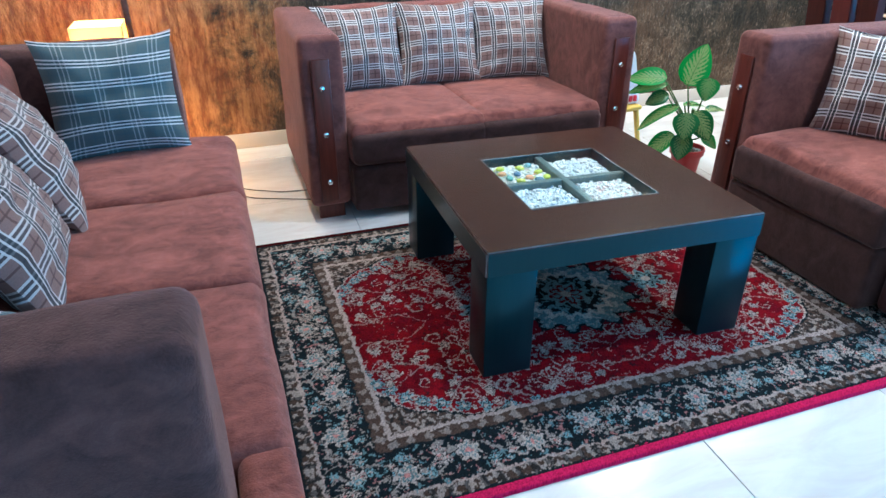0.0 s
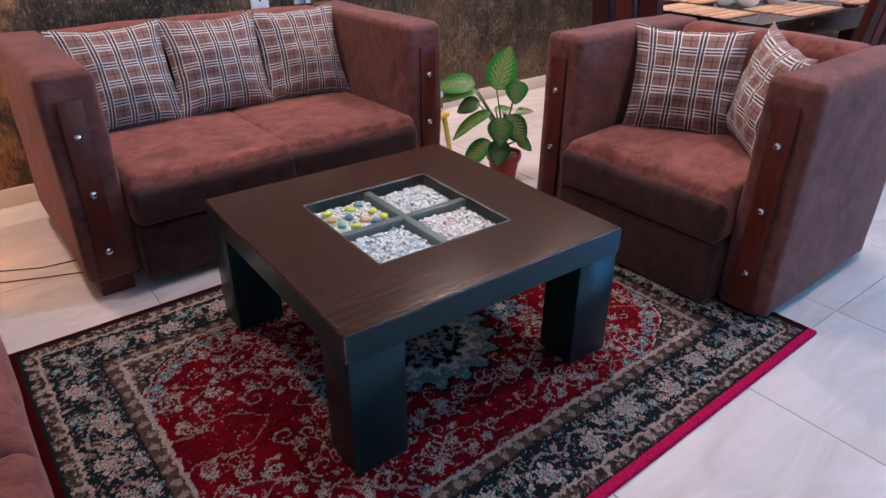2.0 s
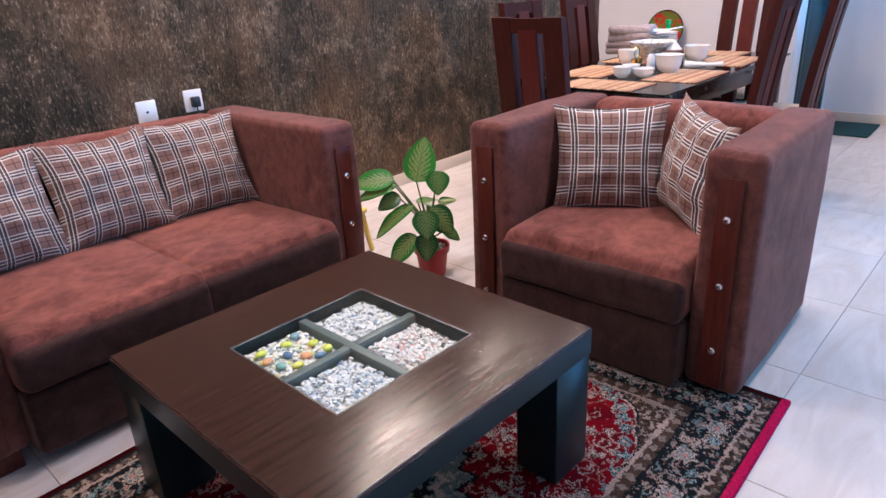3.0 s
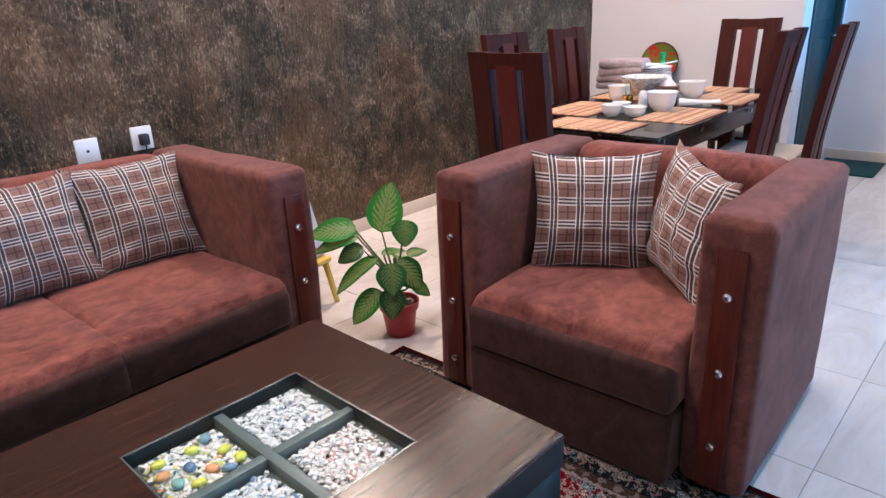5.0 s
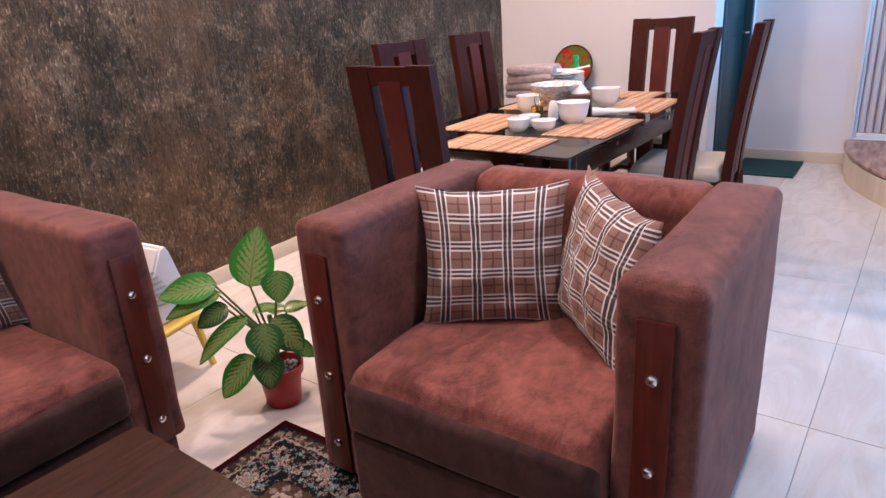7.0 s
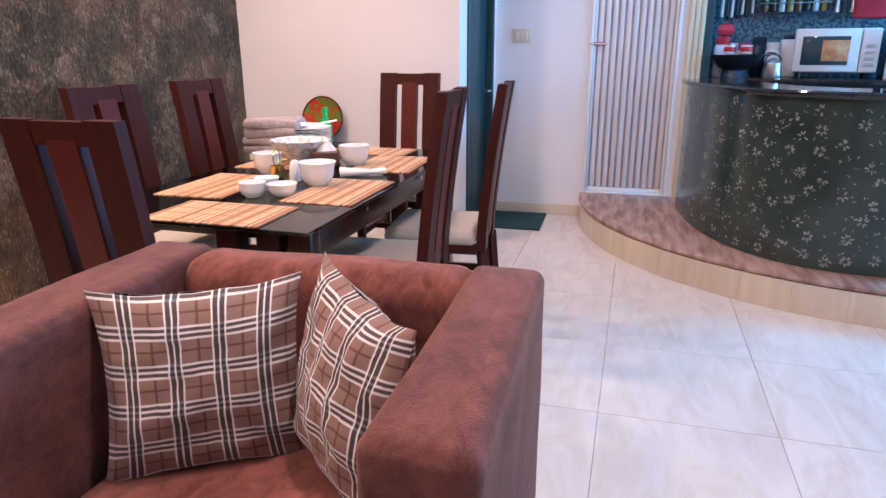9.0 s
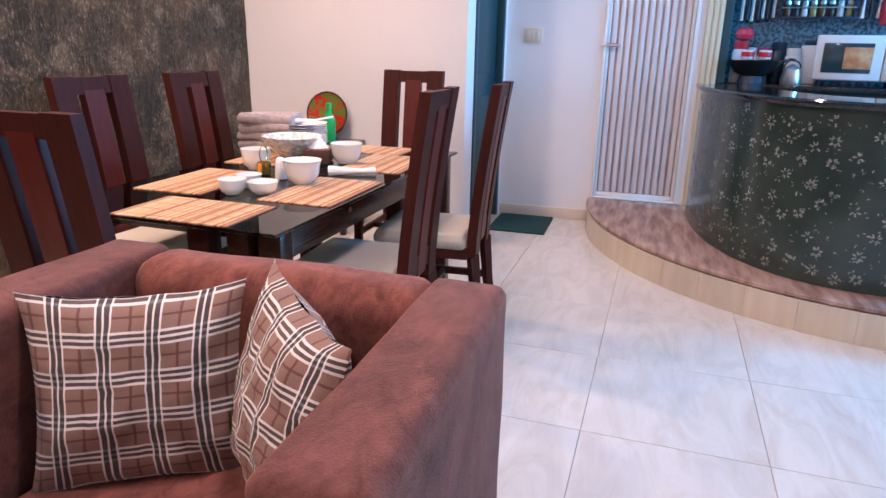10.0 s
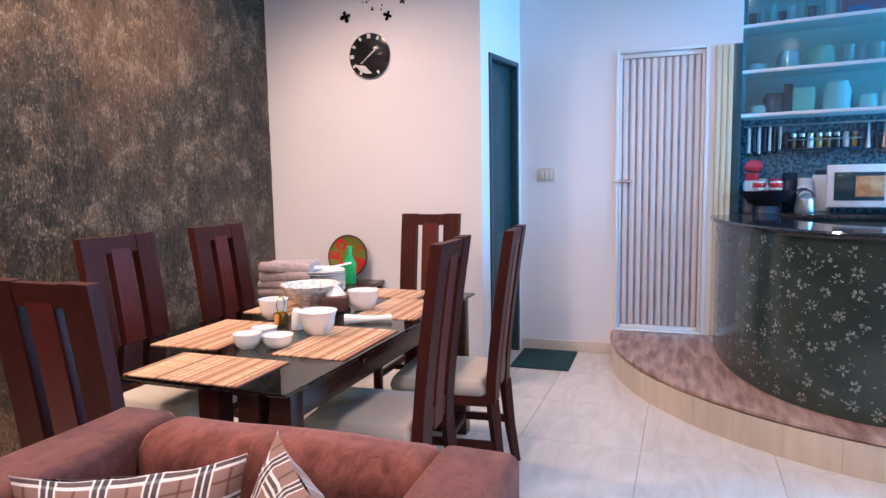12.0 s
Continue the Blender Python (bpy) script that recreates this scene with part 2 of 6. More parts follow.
def glass_mat(name, color=(1, 1, 1), rough=0.0, base=0.04):
    """Thin pane: clear with a glossy skin."""
    m = bpy.data.materials.new(name)
    m.use_nodes = True
    nt = m.node_tree
    nt.nodes.remove(nt.nodes["Principled BSDF"])
    tr = node(nt, "ShaderNodeBsdfTransparent", Color=(*color, 1))
    gl = node(nt, "ShaderNodeBsdfGlossy", Roughness=rough)
    lw = node(nt, "ShaderNodeLayerWeight", Blend=0.5)
    f = mathn(nt, "ADD", mathn(nt, "MULTIPLY", mathn(nt, "POWER", lw.outputs["Facing"], 4.0), 0.7), base)
    mx = nt.nodes.new("ShaderNodeMixShader")
    nt.links.new(f, mx.inputs[0])
    nt.links.new(tr.outputs[0], mx.inputs[1])
    nt.links.new(gl.outputs[0], mx.inputs[2])
    nt.links.new(mx.outputs[0], nt.nodes["Material Output"].inputs[0])
    return m

def suede(name, low, high, seed):
    """Brushed suede: soft light and dark patches of nap, over a fine grain."""
    m = bpy.data.materials.new(name)
    m.use_nodes = True
    nt = m.node_tree
    b = nt.nodes["Principled BSDF"]
    b.inputs["Roughness"].default_value = 0.92
    b.inputs["Specular IOR Level"].default_value = 0.12
    b.inputs["Sheen Weight"].default_value = 0.30
    b.inputs["Sheen Roughness"].default_value = 0.45
    b.inputs["Sheen Tint"].default_value = (1.0, 0.60, 0.50, 1)
    tc = nt.nodes.new("ShaderNodeTexCoord")

    def tex(scale, detail, rough, stretch, distort):
        mp = node(nt, "ShaderNodeMapping", Scale=stretch, Location=(seed, seed * 0.6, seed * 1.7), Rotation=(0.3, 0.2, 0.5))
        nt.links.new(tc.outputs["Object"], mp.inputs[0])
        n = node(nt, "ShaderNodeTexNoise", Scale=scale, Detail=detail, Roughness=rough, Distortion=distort)
        nt.links.new(mp.outputs[0], n.inputs["Vector"])
        return n.outputs["Fac"]

    nap = tex(5.0, 5.0, 0.6, (1.0, 1.5, 1.0), 1.3)
    stroke = tex(17.0, 6.0, 0.66, (1.0, 1.5, 1.2), 0.8)
    grain = tex(240.0, 3.0, 0.6, (1, 1, 1), 0.0)
    f = mathn(nt, "ADD", mathn(nt, "ADD", mathn(nt, "MULTIPLY", nap, 0.42), mathn(nt, "MULTIPLY", stroke, 0.40)), mathn(nt, "MULTIPLY", grain, 0.10))
    r = node(nt, "ShaderNodeMapRange", i1=0.37, i2=0.61)
    nt.links.new(f, r.inputs[0])
    nt.links.new(mixc(nt, r.outputs[0], low, high), b.inputs["Base Color"])
    bp = node(nt, "ShaderNodeBump", Strength=0.32, Distance=0.007)
    nt.links.new(mathn(nt, "ADD", grain, mathn(nt, "MULTIPLY", stroke, 0.8)), bp.inputs["Height"])
    nt.links.new(bp.outputs[0], b.inputs["Normal"])
    return m


SUEDE = suede("brown_suede", (0.100, 0.032, 0.025), (0.285, 0.101, 0.077), 1.0)
# darker copy for armrests and the sofa's base: shade put into the colour
SUEDE_SHADED_SIDE = suede("mauve_brown_suede", (0.076, 0.029, 0.024), (0.200, 0.077, 0.063), 4.0)
# the same suede again, with the shade of seat fronts and bases painted in
SUEDE_SHADED_FRONT = suede("dark_brown_suede", (0.026, 0.013, 0.012), (0.068, 0.033, 0.029), 7.0)
# sofa arms: the suede once more, greyed for the shade on their outer faces
SUEDE_SHADED_ARM = suede("worn_brown_suede", (0.044, 0.024, 0.023), (0.120, 0.062, 0.057), 9.0)
TRIM = mat("red_brown_lacquered_wood", (0.055, 0.010, 0.006), 0.34, color2=(0.115, 0.022, 0.012), scale=14, stretch=(6, 6, 0.6), fac=0.9, spec=0.35)
CHROME = mat("chrome", (0.8, 0.8, 0.8), 0.12, 1.0)
BLACKWOOD = mat("dark_espresso_wood", (0.026, 0.012, 0.008), 0.19, color2=(0.048, 0.022, 0.015), scale=5, stretch=(1, 14, 14), fac=0.9, bump=0.06, bscale=60, spec=0.42, rvar=0.05)
# pale wear on the table's edges, with their highlight painted in
WORN_GLINT = mat("worn_pale_edge", (0.10, 0.085, 0.08), 0.3, color2=(0.26, 0.23, 0.22), scale=9, detail=5, fac=0.6)
# teal base and specular tint paint in daylight mirrored by the black wood
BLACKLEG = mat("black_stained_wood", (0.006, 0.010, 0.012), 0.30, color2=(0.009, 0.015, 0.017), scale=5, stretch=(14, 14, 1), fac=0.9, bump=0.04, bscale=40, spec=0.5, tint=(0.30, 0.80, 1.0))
CHAIRWOOD = mat("dark_mahogany_wood", (0.036, 0.009, 0.007), 0.44, color2=(0.068, 0.017, 0.012), scale=7, stretch=(8, 8, 0.7), fac=0.9, spec=0.14)
SPLATWOOD = mat("red_mahogany_wood", (0.070, 0.010, 0.008), 0.40, color2=(0.110, 0.018, 0.013), scale=7, stretch=(8, 8, 0.7), fac=0.9, spec=0.3)
SEATFAB = mat("beige_seat_fabric", (0.42, 0.375, 0.32), 0.85, color2=(0.50, 0.455, 0.40), scale=220, detail=3, fac=0.8, bump=0.2, bscale=500)
PLASTER_DARK = dark_plaster()
WALL_WHITE = mat("white_wall_paint", (0.74, 0.72, 0.73), 0.55, color2=(0.80, 0.78, 0.78), scale=1.4, detail=5, fac=0.8, bump=0.05, bscale=90)
CEILING = mat("ceiling_paint", (0.78, 0.77, 0.76), 0.7, color2=(0.82, 0.81, 0.80), scale=1.2, fac=0.8)
SKIRT = mat("cream_skirting_tile", (0.60, 0.52, 0.42), 0.3, color2=(0.70, 0.62, 0.52), scale=3, fac=0.9)
GROUT = mat("grey_grout", (0.33, 0.31, 0.28), 0.8, color2=(0.39, 0.37, 0.34), scale=20, fac=0.8)
TILE = marble_tile()
STEPTILE = mat("cream_step_tile", (0.58, 0.48, 0.36), 0.28, color2=(0.68, 0.59, 0.47), scale=4, stretch=(5, 5, 0.8), fac=0.9, random_tint=0.05)
WOODTILE = mat("wood_look_platform_tile", (0.20, 0.10, 0.075), 0.35, color2=(0.50, 0.34, 0.28), scale=3.2, detail=9, stretch=(1.2, 7, 1), fac=0.5)
WHITECER = mat("white_ceramic", (0.82, 0.82, 0.80), 0.12, color2=(0.86, 0.86, 0.84), scale=3, fac=1)
GLASS = glass_mat("clear_glass", (0.93, 0.98, 0.97))
TEALGLASS = glass_mat("teal_cabinet_glass", (0.60, 0.92, 0.96), 0.08, 0.10)
PVC = mat("pale_pvc_panel", (0.62, 0.58, 0.58), 0.4, color2=(0.72, 0.68, 0.67), scale=8, stretch=(8, 8, 0.6), fac=0.8, random_tint=0.04)
PVCDARK = mat("brown_pvc_groove", (0.36, 0.27, 0.27), 0.45, color2=(0.62, 0.54, 0.54), scale=9, stretch=(4, 4, 0.8), fac=0.8)
WHITEPL = mat("white_plastic", (0.76, 0.76, 0.76), 0.35, color2=(0.80, 0.80, 0.80), scale=6, fac=1)
TEALDOOR = mat("dark_teal_painted_wood", (0.012, 0.045, 0.055), 0.35, color2=(0.020, 0.065, 0.078), scale=5, stretch=(6, 6, 0.7), fac=0.9)
GRANITE = mat("black_granite", (0.010, 0.012, 0.014), 0.08, color2=(0.030, 0.034, 0.038), scale=90, detail=2, fac=0.5)
ALU = mat("white_aluminium", (0.70, 0.72, 0.74), 0.35, 0.3, color2=(0.76, 0.77, 0.78), scale=5, fac=1)
CREAM = mat("cream_pillar_panel", (0.62, 0.52, 0.34), 0.4, color2=(0.70, 0.61, 0.44), scale=6, stretch=(7, 7, 0.5), fac=0.9)
PLAID = plaid("brown_plaid_fabric", (0.215, 0.120, 0.090), (0.76, 0.70, 0.65), (0.014, 0.020, 0.024), (0.10, 0.03, 0.02), 4.5, 5.0)
PLAID_GREY = plaid("grey_brown_plaid_fabric", (0.18, 0.102, 0.082), (0.58, 0.53, 0.50), (0.016, 0.021, 0.027), (0.07, 0.025, 0.02), 5.0, 5.4)
PLAID_TEAL = plaid("teal_striped_fabric", (0.060, 0.085, 0.088), (0.62, 0.62, 0.62), (0.025, 0.042, 0.048), (0.05, 0.08, 0.09), 4.4, 5.4, 0.30)

# ---- building blocks ----


def part(name, bm, material, parent, label="", m=None, smooth=True):
    me = bpy.data.meshes.new(name)
    bm.to_mesh(me)
    bm.free()
    for mm in (material if isinstance(material, (list, tuple)) else [material]):
        me.materials.append(mm)
    if smooth:
        me.shade_smooth()
        me.set_sharp_from_angle(angle=radians(38))
    ob = new(name, me)
    ob.parent = parent
    if m is not None:
        ob.matrix_basis = m
    if label:
        tagged(ob, label)
    return ob


def again(ob, m, parent=None):
    """Another piece on the same mesh."""
    o = new(ob.name.split(".")[0], ob.data)
    o.parent = parent or ob.parent
    o.matrix_basis = m
    return o


def thing(name, m, label, category, group="", kind=""):
    e = new(name)
    e.empty_display_size = 0.1
    e.matrix_basis = m
    return tagged(e, label, category, group, kind)


def box(x0, x1, y0, y1, z0, z1, bevel=0.0, segs=2, bm=None):
    own = bm or bmesh.new()
    r = bmesh.ops.create_cube(own, size=1, matrix=Matrix.Translation(((x0 + x1) / 2, (y0 + y1) / 2, (z0 + z1) / 2)) @ Matrix.Diagonal((abs(x1 - x0), abs(y1 - y0), abs(z1 - z0), 1)))
    if bevel:
        edges = {e for v in r["verts"] for e in v.link_edges}
        bmesh.ops.bevel(own, geom=list(edges), offset=bevel, segments=segs, affect="EDGES", profile=0.5)
    return own


def cyl(r, z0, z1, segs=24, r2=None, bm=None, m=None, bevel=0.0):
    own = bm or bmesh.new()
    mm = Matrix.Translation((0, 0, (z0 + z1) / 2))
    if m is not None:
        mm = m @ mm
    res = bmesh.ops.create_cone(own, cap_ends=True, segments=segs, radius1=r, radius2=r if r2 is None else r2, depth=z1 - z0, matrix=mm)
    if bevel:
        edges = {e for v in res["verts"] for e in v.link_edges if any(len(f.verts) > 4 for f in e.link_faces)}
        bmesh.ops.bevel(own, geom=list(edges), offset=bevel, segments=2, affect="EDGES", profile=0.5)
    return own


def lathe(profile, segs=32, bm=None, caps=True):
    """A turned shape from (radius, height) pairs."""
    own = bm or bmesh.new()
    rings = []
    for r, z in profile:
        rings.append([own.verts.new((r * math.cos(2 * math.pi * i / segs), r * math.sin(2 * math.pi * i / segs), z)) for i in range(segs)])
    for a, b in zip(rings, rings[1:]):
        for i in range(segs):
            j = (i + 1) % segs
            own.faces.new((a[i], a[j], b[j], b[i]))
    if caps:
        own.faces.new(list(reversed(rings[0])))
        own.faces.new(rings[-1])
    bmesh.ops.recalc_face_normals(own, faces=own.faces)
    return own


def soft(x0, x1, y0, y1, z0, z1, r=0.04, bulge=0.0, wrinkle=0.006, cuts=14, seed=0.0):
    """An upholstered block: rounded edges, a swollen top and uneven faces."""
    bm = bmesh.new()
    bmesh.ops.create_cube(bm, size=2)
    bmesh.ops.subdivide_edges(bm, edges=bm.edges, cuts=cuts, use_grid_fill=True)
    h = Vector(((x1 - x0) / 2, (y1 - y0) / 2, (z1 - z0) / 2))
    mid = Vector(((x0 + x1) / 2, (y0 + y1) / 2, (z0 + z1) / 2))
    r = min(r, 0.9 * min(h))
    flat = 1 - 6 / (cuts + 1) + 1e-4
    for v in bm.verts:
        u = v.co.copy()
        # the last three rows on every side lie in the rounding
        p = Vector([math.copysign((h[i] - r) * abs(u[i]) / flat if abs(u[i]) <= flat else h[i] - r + r * (abs(u[i]) - flat) / (1 - flat), u[i]) for i in range(3)])
        inner = Vector([max(-(h[i] - r), min(h[i] - r, p[i])) for i in range(3)])
        d = p - inner
        if d.length > 1e-6:
            big = max(abs(d[i]) for i in range(3))
            d = d.normalized() * min(r, d.length if d.length < r else r) if big > r * 0.999 else d.normalized() * min(r, d.length)
        out = inner + d
        if bulge and u.z > 0.9:
            out.z += bulge * (1 - u.x ** 4) * (1 - u.y ** 4)
        w = noise.noise_vector(Vector((out.x * 5 + seed, out.y * 5, out.z * 5))) * wrinkle
        v.co = mid + out + w
    return bm


def pillow(w, h, t, seed=0, sag=0.0):
    """A cushion standing in its x-z plane with pinched corners, seams and uv for its weave."""
    bm = bmesh.new()
    n = 26
    uvl = bm.loops.layers.uv.new("UVMap")
    sides = []
    for s in (1, -1):
        grid = []
        for j in range(n + 1):
            row = []
            for i in range(n + 1):
                a, b = 2 * i / n - 1, 2 * j / n - 1
                fat = max(0.0, (1 - abs(a) ** 2.6)) ** 0.6 * max(0.0, (1 - abs(b) ** 2.6)) ** 0.6
                pull_a = 1 - 0.10 * (1 - b * b) + 0.02 * abs(b) ** 6
                pull_b = 1 - 0.10 * (1 - a * a) + 0.02 * abs(a) ** 6
                wob = noise.noise(Vector((a * 2.2 + seed, b * 2.2, s * 3.0 + seed)))
                wob2 = noise.noise(Vector((a * 6 + seed, b * 6, s * 5.0)))
                crease = math.sin(10 * math.atan2(b, a) + seed * 3 + 2.5 * wob) * (a * a + b * b) ** 1.5 * fat
                y = s * t / 2 * fat * (1 + 0.22 * wob) + 0.010 * wob2 * fat + 0.010 * crease
                x = a * w / 2 * pull_a + 0.003 * wob2 * (1 - abs(a))
                z = b * h / 2 * pull_b + h / 2 + 0.007 * wob * (1 - fat) - sag * (1 + b) * (1 - a * a) * 0.5 * h
                row.append(bm.verts.new((x, y, z)))
            grid.append(row)
        sides.append(grid)
        for j in range(n):
            for i in range(n):
                q = [(i, j), (i + 1, j), (i + 1, j + 1), (i, j + 1)]
                if s > 0:
                    q.reverse()
                f = bm.faces.new([grid[y][x] for x, y in q])
                for lp, (x, y) in zip(f.loops, q):
                    lp[uvl].uv = (x / n + 0.13 * seed, y / n + 0.07 * seed)
    bmesh.ops.remove_doubles(bm, verts=bm.verts, dist=0.0006)
    return bm


def tube(points, r, segs=8, bm=None):
    """A round bar along a line of points."""
    own = bm or bmesh.new()
    pts = [Vector(p) for p in points]
    rings = []
    for i, p in enumerate(pts):
        d = (pts[min(i + 1, len(pts) - 1)] - pts[max(i - 1, 0)]).normalized()
        q = d.to_track_quat("Z", "Y")
        rr = r[i] if isinstance(r, (list, tuple)) else r
        rings.append([own.verts.new(p + q @ Vector((rr * math.cos(2 * math.pi * k / segs), rr * math.sin(2 * math.pi * k / segs), 0))) for k in range(segs)])
    for a, b in zip(rings, rings[1:]):
        for k in range(segs):
            j = (k + 1) % segs
            own.faces.new((a[k], a[j], b[j], b[k]))
    own.faces.new(list(reversed(rings[0])))
    own.faces.new(rings[-1])
    return own


def wall(name, x0, x1, y0, y1, z0, z1, material, label, holes=()):
    """A wall box along x or y; holes are (from, to, bottom, top) along its length and go through it."""
    along_x = abs(x1 - x0) > abs(y1 - y0)
    a0, a1 = (x0, x1) if along_x else (y0, y1)
    bm = bmesh.new()

    def add(p, q, r, s):
        if q - p > 1e-4 and s - r > 1e-4:
            box(p, q, y0, y1, r, s, bm=bm) if along_x else box(x0, x1, p, q, r, s, bm=bm)
    at = a0
    for p, q, r, s in sorted(holes):
        add(at, p, z0, z1)
        add(p, q, z0, r)
        add(p, q, s, z1)
        at = q
    add(at, a1, z0, z1)
    ob = part(name, bm, material, None, "", None, False)
    return tagged(ob, label, "wall", "", "structure")


# ---- the large structure ----
NORTH, EAST, WEST, SOUTH = 3.80, 6.70, -0.95, -2.60
ALCOVE = 6.0
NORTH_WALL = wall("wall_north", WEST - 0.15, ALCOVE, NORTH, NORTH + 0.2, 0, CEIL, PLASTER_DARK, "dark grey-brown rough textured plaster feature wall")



def plaster_relief():
    """The trowelled coat of the dark wall: short upright ridges, pits and crumbs."""
    x0, x1, z0, z1 = WEST + 0.001, ALCOVE - 0.001, 0.0, CEIL
    nx, nz = 960, 300
    rng = np.random.RandomState(8)

    def field(kx, kz):
        a = rng.rand(int(nz / kz) + 3, int(nx / kx) + 3)
        zz, xx = np.arange(nz) / kz, np.arange(nx) / kx
        j, i = zz.astype(int), xx.astype(int)
        fz, fx = (zz - j)[:, None], (xx - i)[None]
        fz, fx = fz * fz * (3 - 2 * fz), fx * fx * (3 - 2 * fx)
        g = lambda p, q: a[np.ix_(j + p, i + q)]
        return (g(0, 0) * (1 - fx) + g(0, 1) * fx) * (1 - fz) + (g(1, 0) * (1 - fx) + g(1, 1) * fx) * fz
    region = field(60, 40)
    ridges = field(1.7, 5.0)
    lumps = field(6, 7)
    crumbs = rng.rand(nz, nx)
    h = 0.0045 * ridges * (0.35 + region) + 0.004 * lumps + 0.004 * (crumbs > 0.985)
    x, z = np.meshgrid(np.linspace(x0, x1, nx), np.linspace(z0, z1, nz))
    co = np.stack([x, NORTH - 0.0005 - h, z], -1).reshape(-1, 3).astype(np.float32)
    i, j = np.meshgrid(np.arange(nx - 1), np.arange(nz - 1))
    a = (j * nx + i).ravel()
    quads = np.stack([a, a + 1, a + nx + 1, a + nx], 1).astype(np.int32)
    me = bpy.data.meshes.new("plaster_coat")
    me.vertices.add(len(co))
    me.vertices.foreach_set("co", co.ravel())
    me.loops.add(quads.size)
    me.loops.foreach_set("vertex_index", quads.ravel())
    me.polygons.add(len(quads))
    me.polygons.foreach_set("loop_start", np.arange(0, quads.size, 4, dtype=np.int32))
    me.update(calc_edges=True)
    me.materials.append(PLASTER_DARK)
    me.shade_smooth()
    ob = new("plaster_coat", me)
    ob.parent = NORTH_WALL


plaster_relief()
wall("wall_dining", ALCOVE, ALCOVE + 0.15, 2.12, NORTH + 0.2, 0, CEIL, WALL_WHITE, "plain white painted wall behind the dining table")
wall("wall_east", EAST, EAST + 0.15, 0.43, 2.27, 0, CEIL, WALL_WHITE, "white painted wall with a panelled door", [(0.64, 1.28, 0.19, 2.27)])
wall("wall_west", WEST - 0.15, WEST, SOUTH, NORTH, 0, CEIL, WALL_WHITE, "plain white painted side wall")
wall("wall_south", WEST - 0.15, 8.0, SOUTH - 0.2, SOUTH, 0, CEIL, WALL_WHITE, "white painted wall with wide windows", [(0.2, 5.0, 0.35, 2.55), (5.3, 6.7, 0.95, 2.25)])
wall("wall_kitchen_end", 8.0, 8.15, SOUTH - 0.2, 0.75, 0, CEIL, WALL_WHITE, "white painted kitchen end wall")
wall("wall_kitchen_side", EAST + 0.15, 8.0, 0.60, 0.75, 0, CEIL, WALL_WHITE, "white painted kitchen side wall")
wall("wall_bath", EAST + 0.75, EAST + 0.90, 0.75, 2.42, 0, CEIL, WALL_WHITE, "white painted wall beyond the panelled door")
wall("wall_back_room", ALCOVE + 0.15, EAST + 0.15, 2.9, 3.05, 0, CEIL, WALL_WHITE, "white painted wall beyond the dark door")
tagged(part("ceiling", box(WEST - 0.15, 8.15, SOUTH - 0.2, NORTH + 0.2, CEIL, CEIL + 0.12), CEILING, None, "", None, False), "plain white painted ceiling", "ceiling", "", "structure")
FLOOR = tagged(part("floor", box(WEST - 0.15, 8.15, SOUTH - 0.2, NORTH + 0.2, -0.12, -0.004), GROUT, None, "", None, False), "cream marble-look tiled floor with thin grey joints", "floor", "", "structure")


def window(name, x0, x1, z0, z1, count):
    w = thing(name, pose(0, 0, 0), "white framed window in the wall", "window", "", "structure")
    y0, y1 = SOUTH - 0.16, SOUTH - 0.10
    for a, b, c, d in ((x0, x1, z0, z0 + 0.05), (x0, x1, z1 - 0.05, z1)):
        part("window_frame", box(a, b, y0, y1, c, d, 0.004), ALU, w)
    for i in range(count + 1):
        x = x0 + 0.025 + (x1 - x0 - 0.05) * i / count
        part("window_post", box(x - 0.025, x + 0.025, y0, y1, z0 + 0.05, z1 - 0.05, 0.004), ALU, w)
    for i in range(count):
        a = x0 + 0.05 + (x1 - x0 - 0.05) * i / count
        p = part("pane", box(a, a + (x1 - x0 - 0.05) / count - 0.05, y0 + 0.025, y0 + 0.031, z0 + 0.05, z1 - 0.05), GLASS, w, "", None, False)
        p.visible_shadow = False


window("window_1", 0.2, 5.0, 0.35, 2.55, 4)
window("window_2", 5.3, 6.7, 0.95, 2.25, 2)
# rings at the assumed lamps, out of view
for _x, _y, _w in ASSUMED_DOWNLIGHTS:
    dl = thing("downlight", pose(_x, _y, CEIL), "round white ceiling ring at an assumed, unseen lamp", "ceiling light", "ceiling downlights")
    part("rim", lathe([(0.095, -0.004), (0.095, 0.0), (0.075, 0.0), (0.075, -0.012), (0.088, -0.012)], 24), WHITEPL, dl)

# ---- seating ----


def arm_trim(parent, x, y, zs, z0, z1, axis):
    """Wood strip with chrome studs on the front of an arm. axis: the way the front looks, -x or -y or +x."""
    w = 0.036
    s = 1 if axis == "+x" else -1
    if axis in ("-x", "+x"):
        t = part("arm_trim", box(x, x + s * 0.010, y - w, y + w, z0, z1, 0.003), TRIM, parent, "glossy red-brown wood strip")
    else:
        t = part("arm_trim", box(x - w, x + w, y - 0.010, y, z0, z1, 0.003), TRIM, parent, "glossy red-brown wood strip")
    for z in zs:
        bm = lathe([(0.0105, 0.0), (0.0125, 0.003), (0.011, 0.008), (0.006, 0.011)], 14)
        turn = {"-x": pose(x - 0.010, y, z, 0, -90, 0), "+x": pose(x + 0.010, y, z, 0, 90, 0), "-y": pose(x, y - 0.010, z, 90, 0, 0)}[axis]
        part("stud", bm, CHROME, t, "round chrome stud", turn)
    return t


